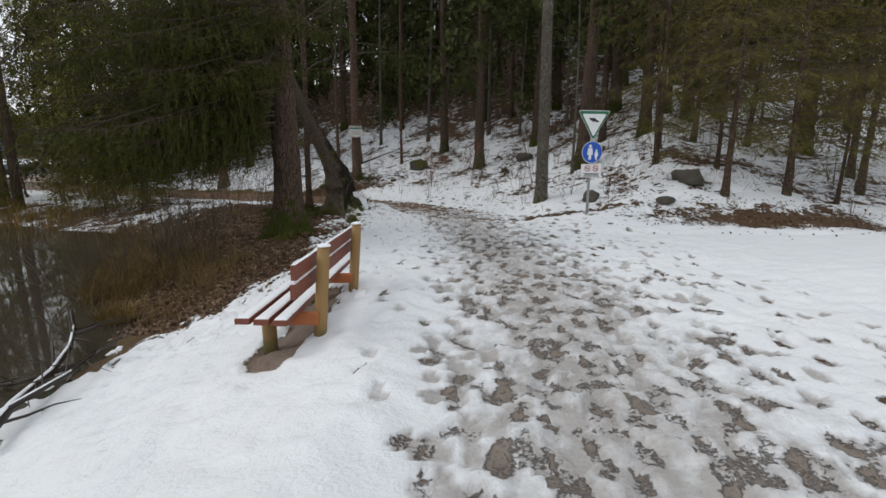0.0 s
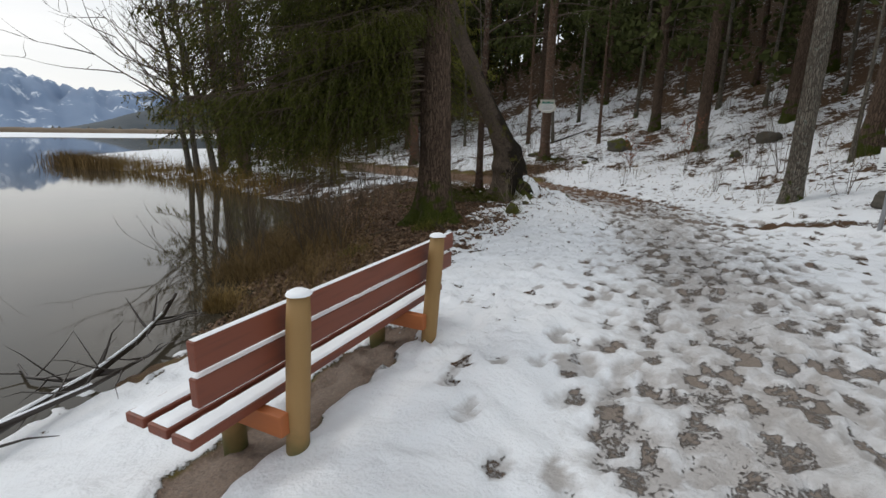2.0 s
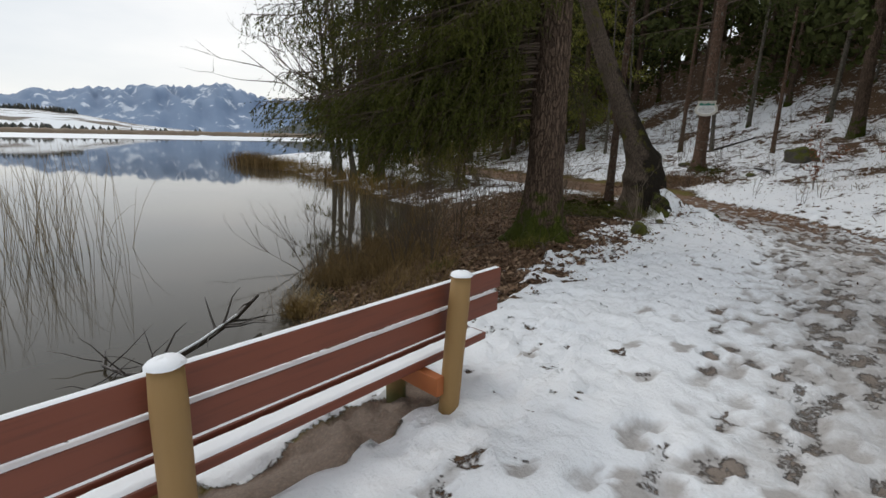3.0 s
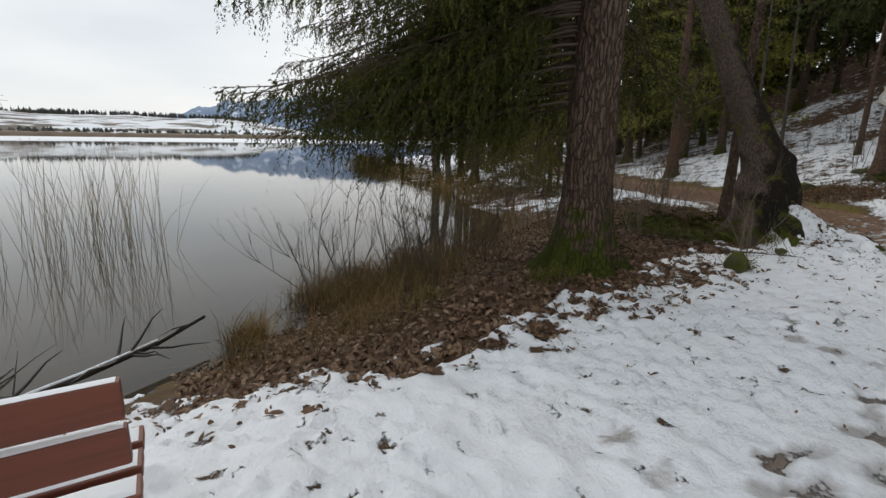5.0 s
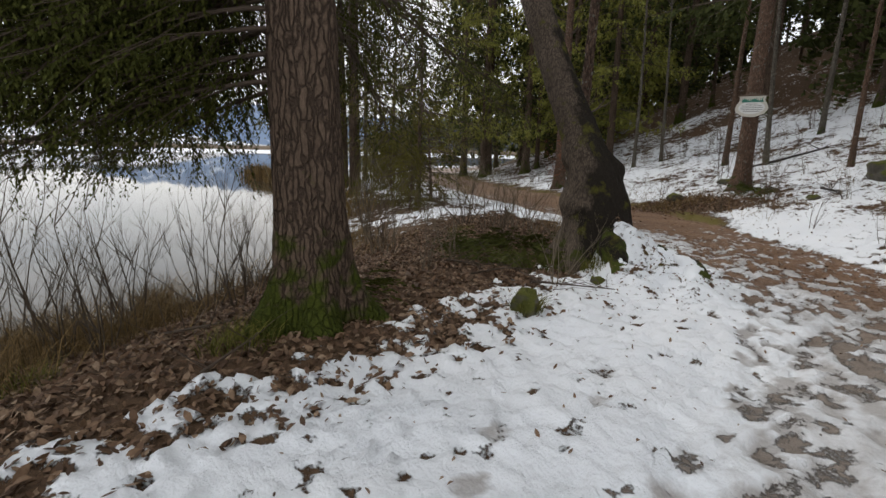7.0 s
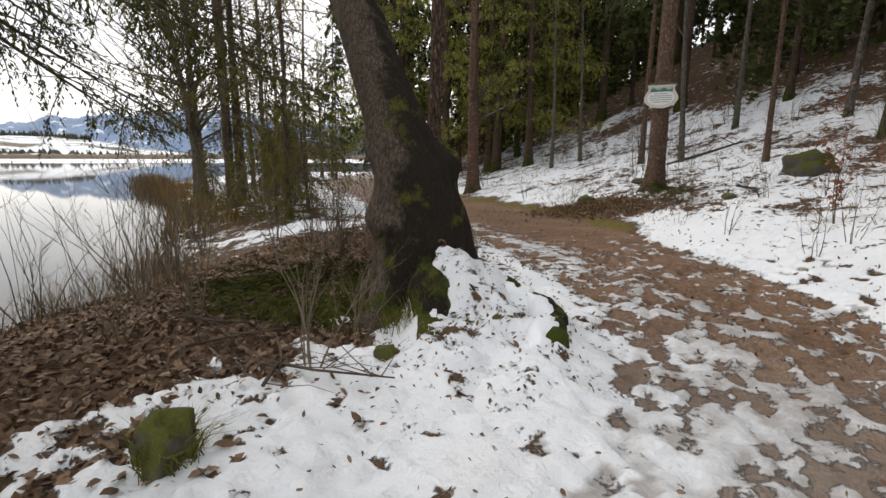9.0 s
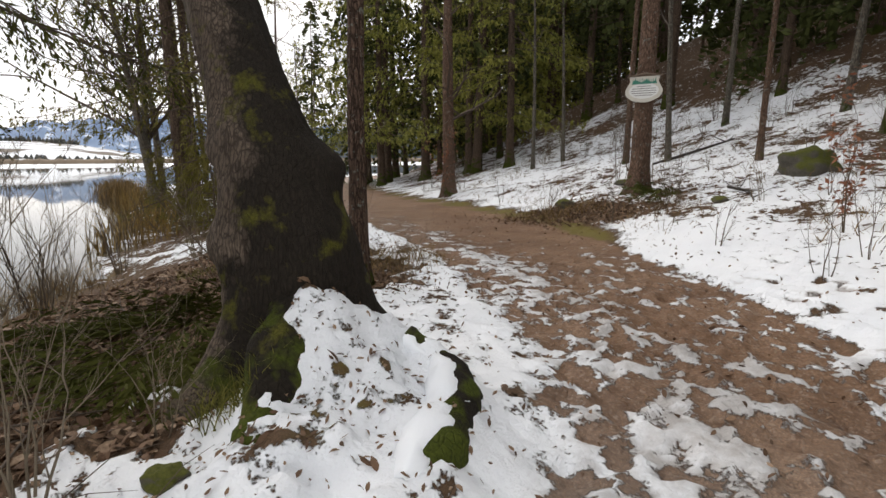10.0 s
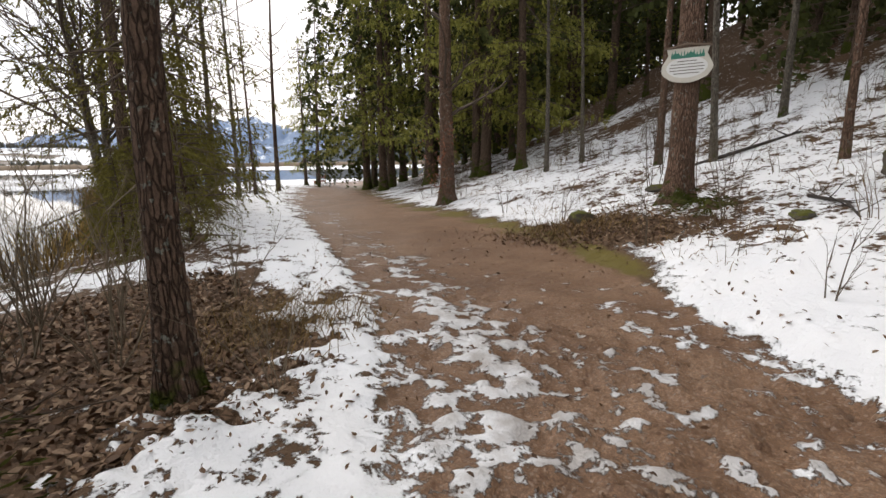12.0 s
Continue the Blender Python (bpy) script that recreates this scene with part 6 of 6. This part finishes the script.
m.color(m.mix(m.noise(0.05, 4), (0.10, 0.07, 0.045), (0.20, 0.15, 0.10)))
relief("far_reed_belt", 30, 150, [636, 640, 660, 690], 260, lambda a, s: WATER + (0, 3.6, 5.2, 0)[int(round(s * 3))] * (1 + 0.3 * noise.noise((a * 1.5, 0, 3))), m.m, "brown reed belt along the far shore")


def mountain_height(a, s):
    crest = 255 + 95 * math.exp(-((a - 67.5) / 3.2) ** 2) + 55 * math.exp(-((a - 74) / 4) ** 2) - 150 * float(step(80, 93, np.array(a))) + 30 * noise.noise((a * 0.45, 4, 0)) + 14 * noise.noise((a * 1.7, 9, 0))
    ridge = 1 + 0.35 * (s * (1 - s)) * 4 * noise.noise((a * 0.8, s * 4, 2)) + 0.15 * noise.noise((a * 2.5, s * 9, 5))
    return max(0.0, crest * (math.sin(s * math.pi / 2) ** 1.2) * (1 if s > 0.98 else min(ridge, 1.05)))


# the blue of distant haze is painted into the rock colour
m = Mat("hazed_snowy_mountain", 0.9)
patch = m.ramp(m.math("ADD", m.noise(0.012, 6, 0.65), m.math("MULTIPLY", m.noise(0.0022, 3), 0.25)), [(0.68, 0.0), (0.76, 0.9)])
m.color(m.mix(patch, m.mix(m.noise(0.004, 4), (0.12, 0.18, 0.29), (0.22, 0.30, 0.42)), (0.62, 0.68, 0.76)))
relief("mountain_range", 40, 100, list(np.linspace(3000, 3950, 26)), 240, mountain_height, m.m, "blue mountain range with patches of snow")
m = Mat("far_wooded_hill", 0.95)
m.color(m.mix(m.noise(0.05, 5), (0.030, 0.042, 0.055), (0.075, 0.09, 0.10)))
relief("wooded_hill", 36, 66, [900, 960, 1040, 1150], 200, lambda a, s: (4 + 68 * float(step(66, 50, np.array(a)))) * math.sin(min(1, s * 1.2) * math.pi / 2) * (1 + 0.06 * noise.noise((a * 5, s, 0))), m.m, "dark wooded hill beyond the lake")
m = Mat("far_conifers", 0.95)
m.color(m.mix(m.island(), (0.022, 0.03, 0.03), (0.07, 0.065, 0.05)))
rng = random.Random(3)
vs, fs = [], []
for _ in range(1500):
    a = rng.choice((rng.uniform(36, 108), rng.uniform(80, 104)))
    r = rng.choice((rng.uniform(690, 720), rng.uniform(880, 930), rng.uniform(1640, 1690), rng.uniform(1640, 1690)))
    if a < 80 and r > 800:
        continue
    s = (r - 640) / 1060
    zb = WATER + 0.4 + ((52 if a > 84 else 52 * math.exp(-((84 - a) / 9) ** 2)) * s ** 1.1 + 6 * s if s > 0 else 0)
    h, w = rng.uniform(5, 12) * (1.5 if r > 1500 else 0.8), rng.uniform(2, 4)
    o = bearing(a, r, zb - 1)
    b = len(vs)
    for k in range(5):
        q = 2 * math.pi * k / 5 + rng.random()
        vs.append((o[0] + w * math.cos(q), o[1] + w * math.sin(q), o[2]))
    for k in range(5):
        q = 2 * math.pi * k / 5 + rng.random()
        vs.append((o[0] + w * 0.9 * math.cos(q), o[1] + w * 0.9 * math.sin(q), o[2] + h * rng.uniform(0.35, 0.6)))
    vs.append((o[0] + rng.uniform(-1, 1), o[1], o[2] + h))
    for k in range(5):
        fs += [(b + k, b + (k + 1) % 5, b + 5 + (k + 1) % 5, b + 5 + k), (b + 5 + k, b + 5 + (k + 1) % 5, b + 10)]
tagged(piece("far_woods", vs, fs, m.m), "dark tree lines across the far fields", "trees", kind="stuff")


def pylon(a, r, h):
    x, y, z = bearing(a, r, 50)
    top = holder("power_pylon", x, y, z, "grey lattice power pylon on the far ridge", "pylon", turn=a)
    steel = simple("pylon_steel", (0.25, 0.27, 0.30), 0.6, 0.5)
    vs, fs = [], []
    for sx in (-1, 1):
        for sy in (-1, 1):
            tube(vs, fs, [(sx * 2.4, sy * 2.4, 0), (sx * 0.7, sy * 0.7, h * 0.6), (0, 0, h)], [0.35, 0.3, 0.2], 4)
    piece("mast", vs, fs, steel, top)
    for z, w in ((h * 0.58, 15), (h * 0.80, 10)):
        vs, fs = [], []
        tube(vs, fs, [(-w, 0, z), (0, 0, z + 0.6), (w, 0, z)], [0.3, 0.5, 0.3], 4)
        piece("cross_arm", vs, fs, steel, top)


pylon(101.3, 1600, 52)
for a, r, w, h in ((87.6, 1000, 16, 6), (84.4, 950, 14, 5), (90.2, 1100, 14, 6), (61.5, 1, 1, 1)):
    if r < 10:
        continue
    s = (r - 640) / 1060
    x, y, z = bearing(a, r, WATER + 52 * s ** 1.1)
    house = holder("farmhouse", x, y, z, "white farmhouse with snowy roof across the lake", "house", "houses beyond the lake", turn=a)
    bm = bmesh.new()
    box_bm(bm, (w, 9, h + 4), (0, 0, h / 2 - 2), 0.1)
    part("wall", bm, simple("house_wall", (0.5, 0.46, 0.4), 0.8), house)
    vs = [(-w / 2 - 0.8, -5.4, h - 0.3), (w / 2 + 0.8, -5.4, h - 0.3), (w / 2 + 0.8, 0, h + 3.4), (-w / 2 - 0.8, 0, h + 3.4), (w / 2 + 0.8, 5.4, h - 0.3), (-w / 2 - 0.8, 5.4, h - 0.3)]
    piece("roof", vs, [(0, 1, 2, 3), (3, 2, 4, 5), (0, 3, 5), (1, 4, 2), (0, 5, 4, 1)], M_SNOW, house, smooth=False)
    for px in (-0.3, 0, 0.3):
        bm = bmesh.new()
        box_bm(bm, (1.2, 0.15, 1.5), (px * w, -4.55, h * 0.55), 0.03)
        part("window", bm, M_WET_WOOD, house)
